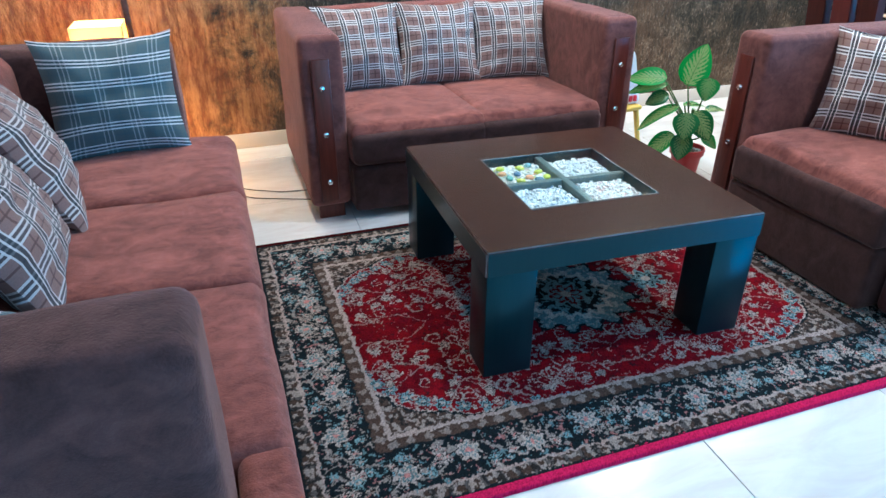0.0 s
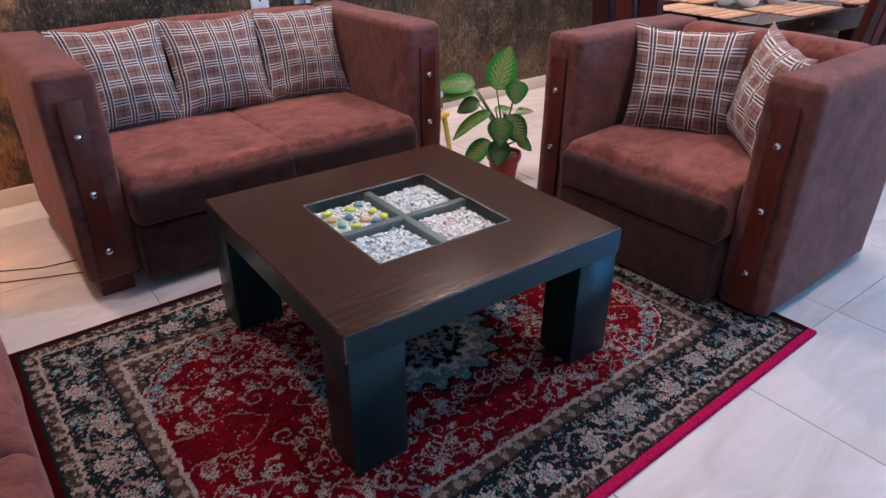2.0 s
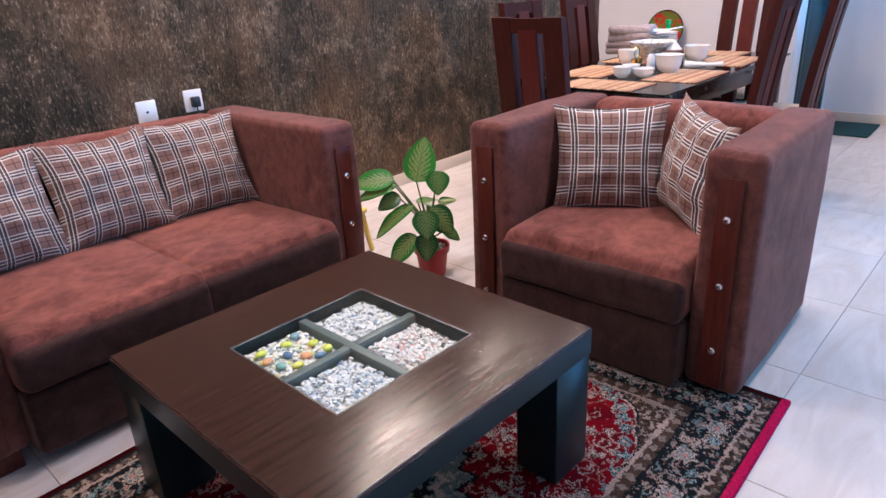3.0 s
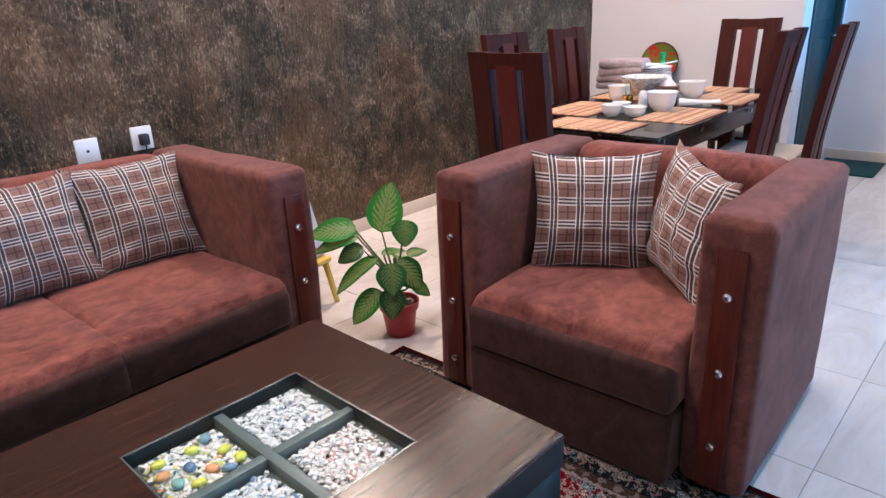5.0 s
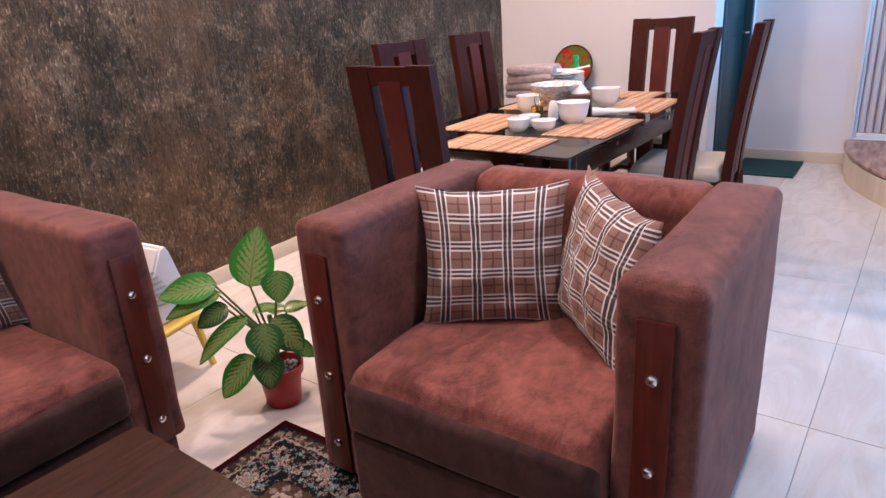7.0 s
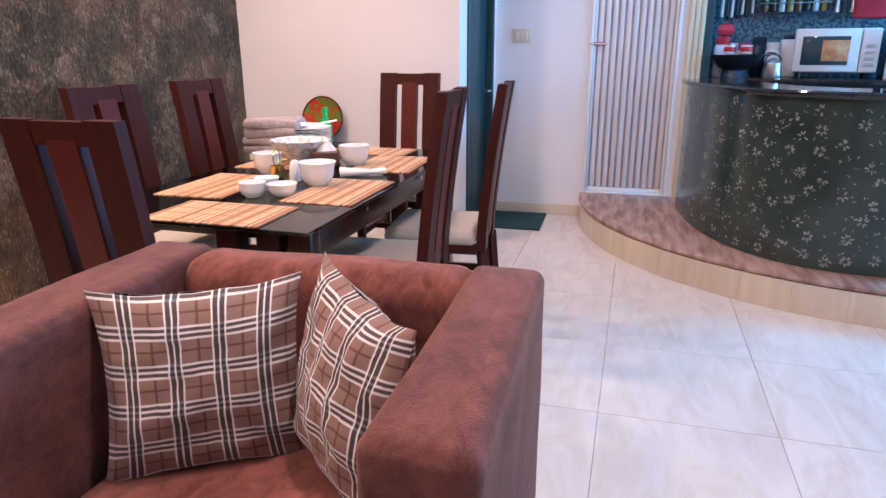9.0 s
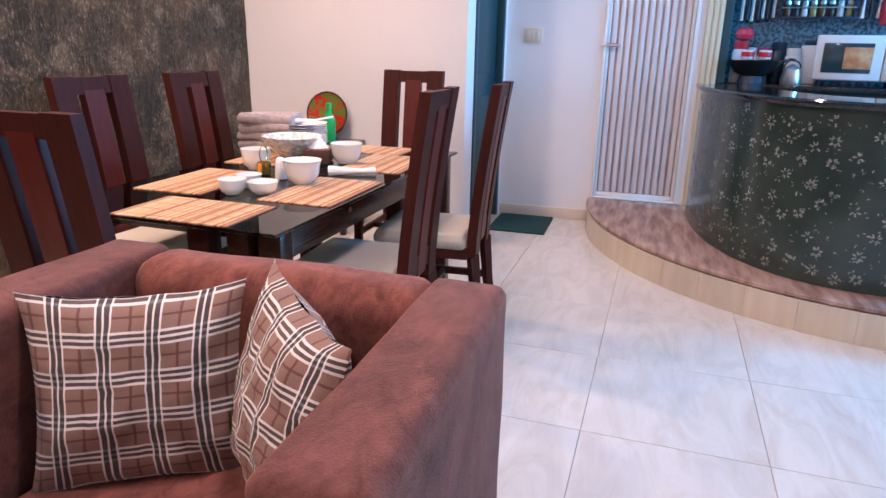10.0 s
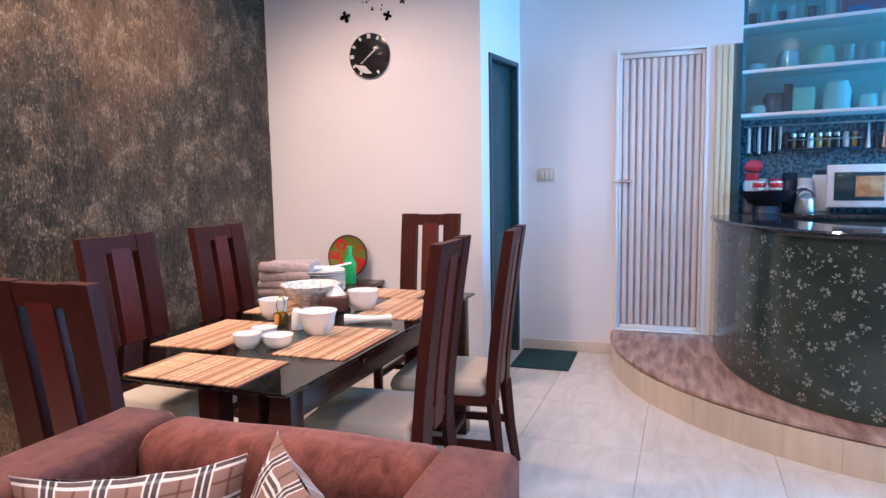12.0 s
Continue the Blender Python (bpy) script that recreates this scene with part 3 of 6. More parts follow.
# armchair: opens towards -x
AX, AY0, AY1, ABX = 2.145, 1.185, 2.235, 2.95
arm_chair = thing("armchair", pose(0, 0, 0), "brown suede armchair with wood-trimmed square arms", "armchair")
part("armrest", soft(AX, ABX - 0.03, AY0, AY0 + 0.175, 0.02, 0.792, 0.026, 0.006, 0.005, 20, 1), SUEDE_SHADED_SIDE, arm_chair)
part("armrest", soft(AX, ABX - 0.03, AY1 - 0.175, AY1, 0.02, 0.792, 0.026, 0.006, 0.005, 20, 2), SUEDE_SHADED_SIDE, arm_chair)
part("backrest", soft(ABX - 0.19, ABX, AY0 + 0.15, AY1 - 0.15, 0.03, 0.785, 0.06, 0.012, 0.008, 16, 5), SUEDE, arm_chair)
part("base", soft(AX - 0.062, ABX - 0.1, AY0 + 0.182, AY1 - 0.182, 0.014, 0.243, 0.02, 0, 0.003, 10, 6), SUEDE_SHADED_FRONT, arm_chair)
part("seat_front", soft(AX - 0.075, AX + 0.10, AY0 + 0.180, AY1 - 0.180, 0.244, 0.390, 0.03, 0, 0.004, 14, 6), SUEDE_SHADED_FRONT, arm_chair)
part("seat", soft(AX - 0.055, ABX - 0.18, AY0 + 0.178, AY1 - 0.178, 0.25, 0.406, 0.035, 0.035, 0.006, 18, 7), SUEDE, arm_chair)
arm_trim(arm_chair, AX - 0.002, 1.274, (0.603, 0.392, 0.172), 0.04, 0.724, "-x")
arm_trim(arm_chair, AX - 0.002, 2.152, (0.588, 0.36, 0.14), 0.04, 0.712, "-x")

# loveseat: opens towards -y
LY, LX0, LX1, LBY = 2.69, 0.465, 2.000, 3.56
love = thing("loveseat", pose(0, 0, 0), "brown suede two-seat sofa with wood-trimmed square arms", "sofa")
for x0, s in ((LX0, 11), (LX1 - 0.175, 12)):
    part("armrest", soft(x0, x0 + 0.175, LY, LBY - 0.03, 0.07, 0.782, 0.026, 0.006, 0.005, 20, s), SUEDE_SHADED_SIDE, love)
    part("foot", box(x0 + 0.03, x0 + 0.145, LY + 0.03, LY + 0.12, 0.0, 0.075, 0.006), TRIM, love)
    part("foot", box(x0 + 0.03, x0 + 0.145, LBY - 0.15, LBY - 0.06, 0.0, 0.075, 0.006), TRIM, love)
part("backrest", soft(LX0 + 0.15, LX1 - 0.15, LBY - 0.2, LBY, 0.07, 0.775, 0.06, 0.012, 0.008, 18, 15), SUEDE, love)
part("base", soft(LX0 + 0.178, LX1 - 0.178, LY - 0.045, LBY - 0.1, 0.04, 0.252, 0.02, 0, 0.003, 10, 16), SUEDE_SHADED_FRONT, love)
_half = (LX0 + LX1) / 2
for x0, x1, s in ((LX0 + 0.178, _half + 0.017, 17), (_half - 0.017, LX1 - 0.178, 18)):
    part("seat", soft(x0, x1, LY - 0.046, LBY - 0.19, 0.256, 0.412, 0.028, 0.02, 0.008, 18, s), SUEDE, love)
    part("seat_front", soft(x0 + 0.002, x1 - 0.002, LY - 0.066, LY + 0.08, 0.253, 0.392, 0.03, 0, 0.004, 14, s), SUEDE_SHADED_FRONT, love)
arm_trim(love, 0.545, LY - 0.002, (0.585, 0.395, 0.188), 0.10, 0.70, "-y")
arm_trim(love, 1.914, LY - 0.002, (0.582, 0.379, 0.172), 0.10, 0.70, "-y")

# three-seat sofa: opens towards +x, seats reach out before the arms
SX, SBX, SY0, SY1 = 0.185, -0.72, 0.77, 2.95
sofa = thing("sofa", pose(0, 0, 0), "brown suede three-seat sofa with deep seat cushions", "sofa")
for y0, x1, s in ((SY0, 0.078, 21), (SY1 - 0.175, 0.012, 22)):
    part("armrest", soft(SBX + 0.03, x1, y0, y0 + 0.175, 0.04, 0.778, 0.032, 0.008, 0.007, 20, s), SUEDE_SHADED_ARM, sofa)
part("backrest", soft(SBX, SBX + 0.2, SY0 + 0.02, SY1 - 0.02, 0.04, 0.77, 0.06, 0.01, 0.008, 18, 27), SUEDE, sofa)
part("base", soft(SBX + 0.1, SX - 0.025, SY0 + 0.02, SY1 - 0.02, 0.01, 0.26, 0.02, 0, 0.004, 14, 28), SUEDE_SHADED_SIDE, sofa)
part("seat_wing", soft(0.081, SX, SY0 + 0.01, 0.985, 0.255, 0.405, 0.03, 0.0, 0.005, 12, 36), SUEDE, sofa)
for y0, y1, s in ((0.948, 1.563, 31), (1.549, 2.158, 33), (2.144, 2.772, 34)):
    part("seat", soft(SBX + 0.19, SX, y0, y1, 0.255, 0.405, 0.035, 0.02, 0.008, 16, s), SUEDE, sofa)


def cushion(m, w, h, t, material, label, seed, group=""):
    ob = part("cushion", pillow(w, h, t, seed), material, None, "", m)
    return tagged(ob, label, "cushion", group)


G = "plaid throw cushions"
cushion(pose(2.50, 1.835, 0.415, -14, 0, -60), 0.425, 0.41, 0.16, PLAID, "brown and white plaid cushion leaning on the armchair's back", 1.3, G)
# the corner cushion is squeezed askew between arm and back
_cx, _cz = Vector((-0.617, -0.764, -0.18)), Vector((0.35, -0.05, 0.93))
_cy = _cz.cross(_cx).normalized()
bm = pillow(0.37, 0.415, 0.17, 2.6)
bm.transform(Matrix((_cx, _cy, _cz)).transposed().to_4x4())
tagged(part("cushion", bm, PLAID, None, "", pose(2.497, 1.548, 0.425)), "brown and white plaid cushion propped in the armchair's corner", "cushion", G)
for i, x in enumerate((0.84, 1.23, 1.61)):
    cushion(pose(x, 3.20, 0.42, -20, 0, (3, -2, -4)[i]), 0.43, 0.41, 0.16, PLAID_GREY, "grey-brown plaid cushion leaning on the loveseat's back", 3.1 + i * 1.7, G)
cushion(pose(-0.20, 2.62, 0.41, -14, 0, 6), 0.46, 0.43, 0.17, PLAID_TEAL, "teal cushion with white stripes against the sofa's arm", 8.2, G)
cushion(pose(-0.32, 2.20, 0.40, -24, 0, 104), 0.50, 0.47, 0.18, PLAID_GREY, "grey plaid cushion leaning on the sofa's back", 9.4, G)
cushion(pose(-0.28, 1.72, 0.40, -28, 0, 96), 0.50, 0.47, 0.18, PLAID_GREY, "grey plaid cushion slumped on the sofa", 10.9, G)
cushion(pose(-0.26, 1.33, 0.41, -60, 0, 92), 0.30, 0.34, 0.14, PLAID_TEAL, "teal plaid cushion lying beside the sofa's arm", 12.1, G)

# ---- coffee table ----
CT = thing("coffee_table", pose(1.2135, 1.8825, 0.0115, 0, 0, -2.2), "dark espresso wooden coffee table with a glazed pebble well", "coffee table")
_h, _g, _t = 0.443, 0.222, 0.418
bm = bmesh.new()
outer = [bm.verts.new((x * _h, y * _h, _t)) for x, y in ((-1, -1), (1, -1), (1, 1), (-1, 1))]
inner = [bm.verts.new((x * _g, y * _g, _t)) for x, y in ((-1, -1), (1, -1), (1, 1), (-1, 1))]
low = [bm.verts.new((x * _h, y * _h, _t - 0.075)) for x, y in ((-1, -1), (1, -1), (1, 1), (-1, 1))]
inlow = [bm.verts.new((x * _g, y * _g, _t - 0.075)) for x, y in ((-1, -1), (1, -1), (1, 1), (-1, 1))]
for i in range(4):
    j = (i + 1) % 4
    bm.faces.new((outer[i], outer[j], inner[j], inner[i]))
    bm.faces.new((low[i], low[j], outer[j], outer[i]))
    bm.faces.new((inlow[j], inlow[i], inner[i], inner[j]))
    bm.faces.new((low[j], low[i], inlow[i], inlow[j]))
bmesh.ops.recalc_face_normals(bm, faces=bm.faces)
bmesh.ops.bevel(bm, geom=[e for e in bm.edges if all(abs(abs(v.co.x) - _h) < 1e-5 or abs(abs(v.co.y) - _h) < 1e-5 for v in e.verts) and not (abs(e.verts[0].co.z - e.verts[1].co.z) < 1e-5 and e.verts[0].co.z < _t - 0.01)], offset=0.005, segments=2, affect="EDGES")
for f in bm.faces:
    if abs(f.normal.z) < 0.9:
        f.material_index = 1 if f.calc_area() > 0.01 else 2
part("tabletop", bm, [BLACKWOOD, BLACKLEG, WORN_GLINT], CT)
for sx in (-1, 1):
    for sy in (-1, 1):
        x, y = sx * (_h - 0.004), sy * (_h - 0.004)
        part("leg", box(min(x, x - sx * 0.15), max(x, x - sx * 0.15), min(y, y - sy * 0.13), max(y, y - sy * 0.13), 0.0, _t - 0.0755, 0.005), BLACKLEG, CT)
RIM = mat("dark_steel_rim", (0.30, 0.33, 0.33), 0.25, 0.8, color2=(0.36, 0.39, 0.39), scale=9)
WELL = mat("dark_green_grey_paint", (0.10, 0.135, 0.13), 0.35, color2=(0.14, 0.18, 0.175), scale=9, fac=0.9)
part("well_floor", box(-_g, _g, -_g, _g, _t - 0.074, _t - 0.040), WELL, CT, "", None, False)
part("divider", box(-0.012, 0.012, -_g + 0.002, _g - 0.002, _t - 0.0395, _t - 0.010, 0.002), WELL, CT)
part("divider", box(-_g + 0.002, -0.0125, -0.012, 0.012, _t - 0.0395, _t - 0.010, 0.002), WELL, CT)
part("divider", box(0.0125, _g - 0.002, -0.012, 0.012, _t - 0.0395, _t - 0.010, 0.002), WELL, CT)
part("glass_pane", box(-_g + 0.001, _g - 0.001, -_g + 0.001, _g - 0.001, _t - 0.007, _t - 0.001), GLASS, CT, "clear glass pane", None, False).visible_shadow = False
part("glass_rim", box(-_g, _g, -_g, -_g + 0.004, _t - 0.001, _t + 0.0012), RIM, CT)
part("glass_rim", box(-_g, _g, _g - 0.004, _g, _t - 0.001, _t + 0.0012), RIM, CT)
part("glass_rim", box(-_g, -_g + 0.004, -_g + 0.0065, _g - 0.0065, _t - 0.001, _t + 0.0012), RIM, CT)
part("glass_rim", box(_g - 0.004, _g, -_g + 0.0065, _g - 0.0065, _t - 0.001, _t + 0.0012), RIM, CT)

W = (0.88, 0.87, 0.85)
PEB = {
    "multi": island_mat("mixed_pebbles", [(0, W), (0.6, (0.78, 0.77, 0.74)), (0.84, (0.62, 0.66, 0.10)), (0.88, (0.12, 0.20, 0.34)), (0.91, (0.80, 0.62, 0.10)), (0.94, (0.22, 0.36, 0.34)), (0.97, (0.75, 0.33, 0.14))], 0.35),
    "white": island_mat("white_pebbles", [(0, W), (0.5, (0.80, 0.80, 0.79)), (0.86, (0.58, 0.60, 0.63)), (0.93, (0.25, 0.34, 0.50))], 0.4),
    "pink": island_mat("pink_pebbles", [(0, W), (0.5, (0.82, 0.79, 0.77)), (0.80, (0.80, 0.60, 0.55)), (0.90, (0.78, 0.40, 0.34)), (0.96, (0.62, 0.66, 0.60))], 0.4),
    "blue": island_mat("blue_pebbles", [(0, W), (0.55, (0.78, 0.80, 0.82)), (0.84, (0.34, 0.46, 0.60)), (0.94, (0.12, 0.22, 0.40))], 0.4),
}


def pebbles(kind, x0, x1, y0, y1, z, count, size, label):
    rng = random.Random(kind)
    seed = bmesh.new()
    bmesh.ops.create_icosphere(seed, subdivisions=1, radius=1)
    seed.verts.ensure_lookup_table()
    co, fs = [v.co.copy() for v in seed.verts], [[v.index for v in f.verts] for f in seed.faces]
    seed.free()
    verts, faces = [], []
    for _ in range(count):
        s = size * rng.uniform(0.6, 1.35)
        m = Matrix.Translation((rng.uniform(x0 + s, x1 - s), rng.uniform(y0 + s, y1 - s), z + rng.uniform(0, 0.012))) @ Euler((rng.uniform(-0.5, 0.5), rng.uniform(-0.5, 0.5), rng.uniform(0, 6))).to_matrix().to_4x4() @ Matrix.Diagonal((s, s * rng.uniform(0.6, 0.9), s * rng.uniform(0.45, 0.7), 1))
        base = len(verts)
        verts.extend(m @ c for c in co)
        faces.extend([base + i for i in f] for f in fs)
    me = bpy.data.meshes.new("pebbles")
    me.from_pydata(verts, [], faces)
    bm = bmesh.new()
    bm.from_mesh(me)
    ob = part("pebbles", bm, PEB[kind], CT, label)
    tagged(ob, "", "", "", "stuff")
    return ob


_z = _t - 0.036
pebbles("multi", -0.205, -0.018, 0.018, 0.205, _z, 760, 0.0078, "white pebbles with yellow, blue and orange stones")
pebbles("white", 0.018, 0.205, 0.018, 0.205, _z, 800, 0.0072, "white and grey pebbles")
pebbles("blue", -0.205, -0.018, -0.205, -0.018, _z, 800, 0.0072, "white and blue pebbles")
pebbles("pink", 0.018, 0.205, -0.205, -0.018, _z, 800, 0.0072, "white and pink pebbles")
# larger coloured stones in the mixed well
for i, (x, y, c) in enumerate(((-0.17, 0.16, (0.60, 0.66, 0.08)), (-0.13, 0.10, (0.10, 0.17, 0.30)), (-0.10, 0.15, (0.62, 0.66, 0.10)), (-0.06, 0.17, (0.20, 0.32, 0.36)), (-0.10, 0.06, (0.76, 0.34, 0.16)), (-0.05, 0.10, (0.60, 0.62, 0.08)), (-0.17, 0.07, (0.22, 0.42, 0.38)), (-0.14, 0.04, (0.70, 0.68, 0.10)), (-0.04, 0.05, (0.62, 0.66, 0.08)), (-0.075, 0.035, (0.16, 0.26, 0.38)), (-0.18, 0.115, (0.74, 0.36, 0.16)))):
    bm = bmesh.new()
    bmesh.ops.create_icosphere(bm, subdivisions=2, radius=1, matrix=Matrix.Translation((x, y, _z + 0.018)) @ Matrix.Rotation(i * 1.3, 4, "Z") @ Matrix.Diagonal((0.017, 0.013, 0.008, 1)))
    part("stone", bm, mat("coloured_stone", c, 0.25, color2=tuple(min(1, v * 1.3) for v in c), scale=40), CT)

# ---- dining ----
DT = thing("dining_table", pose(4.1, 2.37, 0, 0, 0, -1.9) @ pose(-4.1, -2.37, 0), "smoked glass dining table on a dark wooden frame", "dining table")
DX0, DX1, DY0, DY1, DZ = 3.22, 4.975, 1.905, 2.845, 0.75
part("tabletop", box(DX0, DX1, DY0, DY1, DZ - 0.012, DZ, 0.003), glass_mat("smoked_table_glass", (0.34, 0.39, 0.37), 0.02, 0.09), DT, "smoked glass top", None, False)
for y in (DY0 + 0.07, DY1 - 0.07):
    part("apron", box(DX0 + 0.122, DX1 - 0.122, y - 0.02, y + 0.02, DZ - 0.125, DZ - 0.013, 0.003), BLACKWOOD, DT)
for x in (DX0 + 0.140, DX1 - 0.140):
    part("apron", box(x - 0.018, x + 0.018, DY0 + 0.092, DY1 - 0.092, DZ - 0.07, DZ - 0.014, 0.003), BLACKWOOD, DT)
for x in (DX0 + 0.085, DX1 - 0.085):
    for y in (DY0 + 0.060, DY0 + 0.175, DY0 + 0.325, DY1 - 0.09):
        part("leg", box(x - 0.035, x + 0.035, y - 0.04, y + 0.04, 0.0, DZ - 0.013, 0.004), CHAIRWOOD if y > DY0 + 0.2 else BLACKWOOD, DT)
    part("stretcher", box(x - 0.025, x + 0.025, DY0 + 0.366, DY1 - 0.131, 0.10, 0.16, 0.004), CHAIRWOOD, DT)
for x in (DX0 + 0.10, DX0 + 0.55, DX1 - 0.55, DX1 - 0.10):
    for y in (DY0 + 0.049, DY1 - 0.049):
        part("glass_stud", cyl(0.011, 0, 0.008, 12, m=pose(x, y - 0.004, DZ - 0.05, 90, 0, 0)), CHROME, DT)


def dining_chair(m, label):
    """High-back chair: it looks along its own +y, the back at y = 0."""
    c = thing("dining_chair", m, label, "dining chair", "chairs round the dining table")

    def lean(z):
        return -0.02 - 0.085 * max(0.0, (z - 0.45) / 0.7) ** 1.3

    def slat(x0, x1, z0, z1, t0=0.022):
        bm = bmesh.new()
        n = 8
        rows = []
        for i in range(n + 1):
            z = z0 + (z1 - z0) * i / n
            y = lean(z)
            rows.append([bm.verts.new(p) for p in ((x0, y - t0, z), (x1, y - t0, z), (x1, y + t0, z), (x0, y + t0, z))])
        for a, b in zip(rows, rows[1:]):
            for k in range(4):
                bm.faces.new((a[k], a[(k + 1) % 4], b[(k + 1) % 4], b[k]))
        bm.faces.new(list(reversed(rows[0])))
        bm.faces.new(rows[-1])
        bmesh.ops.recalc_face_normals(bm, faces=bm.faces)
        return bm
    for s in (-1, 1):
        part("back_post", slat(s * 0.143 - 0.051, s * 0.143 + 0.051, 0.40, 1.142, 0.021), CHAIRWOOD, c)
        bm = bmesh.new()
        tube([(s * 0.165, -0.075, 0.0), (s * 0.165, -0.045, 0.18), (s * 0.163, -0.022, 0.41)], [0.022, 0.026, 0.03], 4, bm)
        part("back_leg", bm, CHAIRWOOD, c, "", None, False)
        part("front_leg", box(s * 0.175 - 0.022, s * 0.175 + 0.022, 0.37, 0.414, 0, 0.42, 0.004), CHAIRWOOD, c)
        part("side_stretcher", box(s * 0.17 - 0.012, s * 0.17 + 0.012, -0.03, 0.37, 0.19, 0.225, 0.003), CHAIRWOOD, c)
        part("side_rail", box(s * 0.178 - 0.014, s * 0.178 + 0.014, 0.0, 0.41, 0.385, 0.435, 0.003), CHAIRWOOD, c)
        part("slot_splat", slat(s * 0.068 - 0.008, s * 0.068 + 0.008, 0.46, 0.56, 0.012), CHAIRWOOD, c)
    part("splat", slat(-0.050, 0.050, 0.44, 1.085, 0.018), SPLATWOOD, c, "red mahogany centre splat")
    part("top_rail", slat(-0.0915, 0.0915, 1.070, 1.138, 0.0165), CHAIRWOOD, c)
    part("lower_rail", slat(-0.0915, 0.0915, 0.455, 0.53, 0.016), CHAIRWOOD, c)
    part("front_rail", box(-0.153, 0.153, 0.38, 0.405, 0.385, 0.435, 0.003), CHAIRWOOD, c)
    part("cross_stretcher", box(-0.157, 0.157, 0.17, 0.194, 0.19, 0.22, 0.003), CHAIRWOOD, c)
    part("seat", soft(-0.205, 0.205, 0.005, 0.435, 0.425, 0.485, 0.028, 0.014, 0.003, 10, 3), SEATFAB, c, "pale beige padded seat")
    return c


_base = dining_chair(pose(3.865, 1.745, 0, 0, 0, 2), "dark wooden high-back dining chair with a pale padded seat")
copy_thing(_base, pose(4.44, 1.64, 0, 0, 0, 4))
copy_thing(_base, pose(3.83, 3.06, 0, 0, 0, 178))
copy_thing(_base, pose(4.464, 3.03, 0, 0, 0, 180))
copy_thing(_base, pose(3.01, 2.48, 0, 0, 0, -92) @ Matrix.Diagonal((1, 1, 0.97, 1)))
copy_thing(_base, pose(5.47, 2.34, 0, 0, 0, 90))

BAMBOO = island_mat("bamboo_slats", [(0, (0.55, 0.31, 0.16)), (0.2, (0.64, 0.43, 0.26)), (0.4, (0.40, 0.15, 0.075)), (0.55, (0.68, 0.48, 0.30)), (0.72, (0.47, 0.20, 0.10)), (0.86, (0.22, 0.085, 0.05))], 0.5)
THREAD = mat("pale_thread", (0.5, 0.36, 0.2), 0.8)


def placemat(x, y, rz, w=0.45, d=0.31):
    pm = thing("placemat", pose(x, y, DZ + 0.0005, 0, 0, rz), "striped orange and brown bamboo slat placemat", "placemat", "bamboo placemats")
    bm = bmesh.new()
    n = round(d / 0.0067)
    for i in range(n):
        y0 = -d / 2 + d * i / n
        box(-w / 2, w / 2, y0, y0 + d / n * 0.86, 0.0, 0.0035, bm=bm)
    tagged(part("slats", bm, BAMBOO, pm, "", None, False), "", "", "", "stuff")
    for k in (-0.4, -0.13, 0.13, 0.4):
        part("thread", box(k * w - 0.0015, k * w + 0.0015, -d / 2, d / 2, 0.0036, 0.0046), THREAD, pm, "", None, False)


placemat(3.365, 2.33, -1, 0.28, 0.44)
placemat(3.80, 2.61, 0, 0.46, 0.30)
placemat(3.80, 2.08, -1, 0.46, 0.29)
placemat(4.42, 2.64, 0, 0.46, 0.30)
placemat(4.46, 2.09, 1, 0.46, 0.30)
placemat(4.83, 2.33, -2, 0.25, 0.44)


def bowl(x, y, r, h, label, z=DZ + 0.005, material=None, group="white tableware"):
    prof = [(r * 0.55, 0), (r * 0.58, h * 0.07), (r * 0.80, h * 0.20), (r * 0.93, h * 0.48), (r * 0.97, h * 0.80), (r * 1.02, h * 0.94), (r * 1.04, h), (r * 0.98, h), (r * 0.91, h * 0.75), (r * 0.86, h * 0.48), (r * 0.70, h * 0.22), (r * 0.3, h * 0.14)]
    ob = part("bowl", lathe(prof, 32), material or WHITECER, None, "", pose(x, y, z))
    return tagged(ob, label, "bowl", group)


bowl(3.89, 2.22, 0.072, 0.085, "large white ceramic bowl on a bamboo placemat")
bowl(3.89, 2.22, 0.076, 0.042, "large white ceramic bowl stacked inside another", DZ + 0.056)
bowl(4.39, 2.26, 0.072, 0.092, "tall white ceramic bowl on the dining table")
bowl(3.62, 2.36, 0.050, 0.055, "small white ceramic cup on the dining table")
bowl(3.745, 2.37, 0.048, 0.050, "small white ceramic cup on the dining table")
bowl(3.667, 2.26, 0.055, 0.045, "shallow white ceramic bowl on the dining table")
bowl(4.09, 2.555, 0.063, 0.09, "white ceramic bowl with teaspoons on the dining table")
cr = lathe([(0.05, 0), (0.045, 0.015), (0.075, 0.05), (0.108, 0.10), (0.118, 0.125), (0.112, 0.125), (0.10, 0.10), (0.07, 0.055), (0.03, 0.03)], 28)
for i, v in enumerate(cr.verts):
    if 0.03 < v.co.z:
        v.co.xy *= 1 + 0.03 * (-1) ** i
CRYS2 = mat("pressed_glass", (0.50, 0.48, 0.44), 0.12, color2=(0.85, 0.84, 0.82), scale=55, fac=0.4, bump=0.3, bscale=60)
tagged(part("crystal_bowl", cr, CRYS2, None, "", pose(4.39, 2.54, DZ + 0.001) @ Matrix.Diagonal((1.24, 1.24, 0.92, 1)), False), "clear cut-glass fruit bowl on the dining table", "glass bowl")
stack = thing("plate_stack", pose(4.64, 2.62, DZ + 0.004) @ Matrix.Diagonal((1.15, 1.15, 1, 1)), "stack of white ceramic plates topped by a serving dish", "plates")
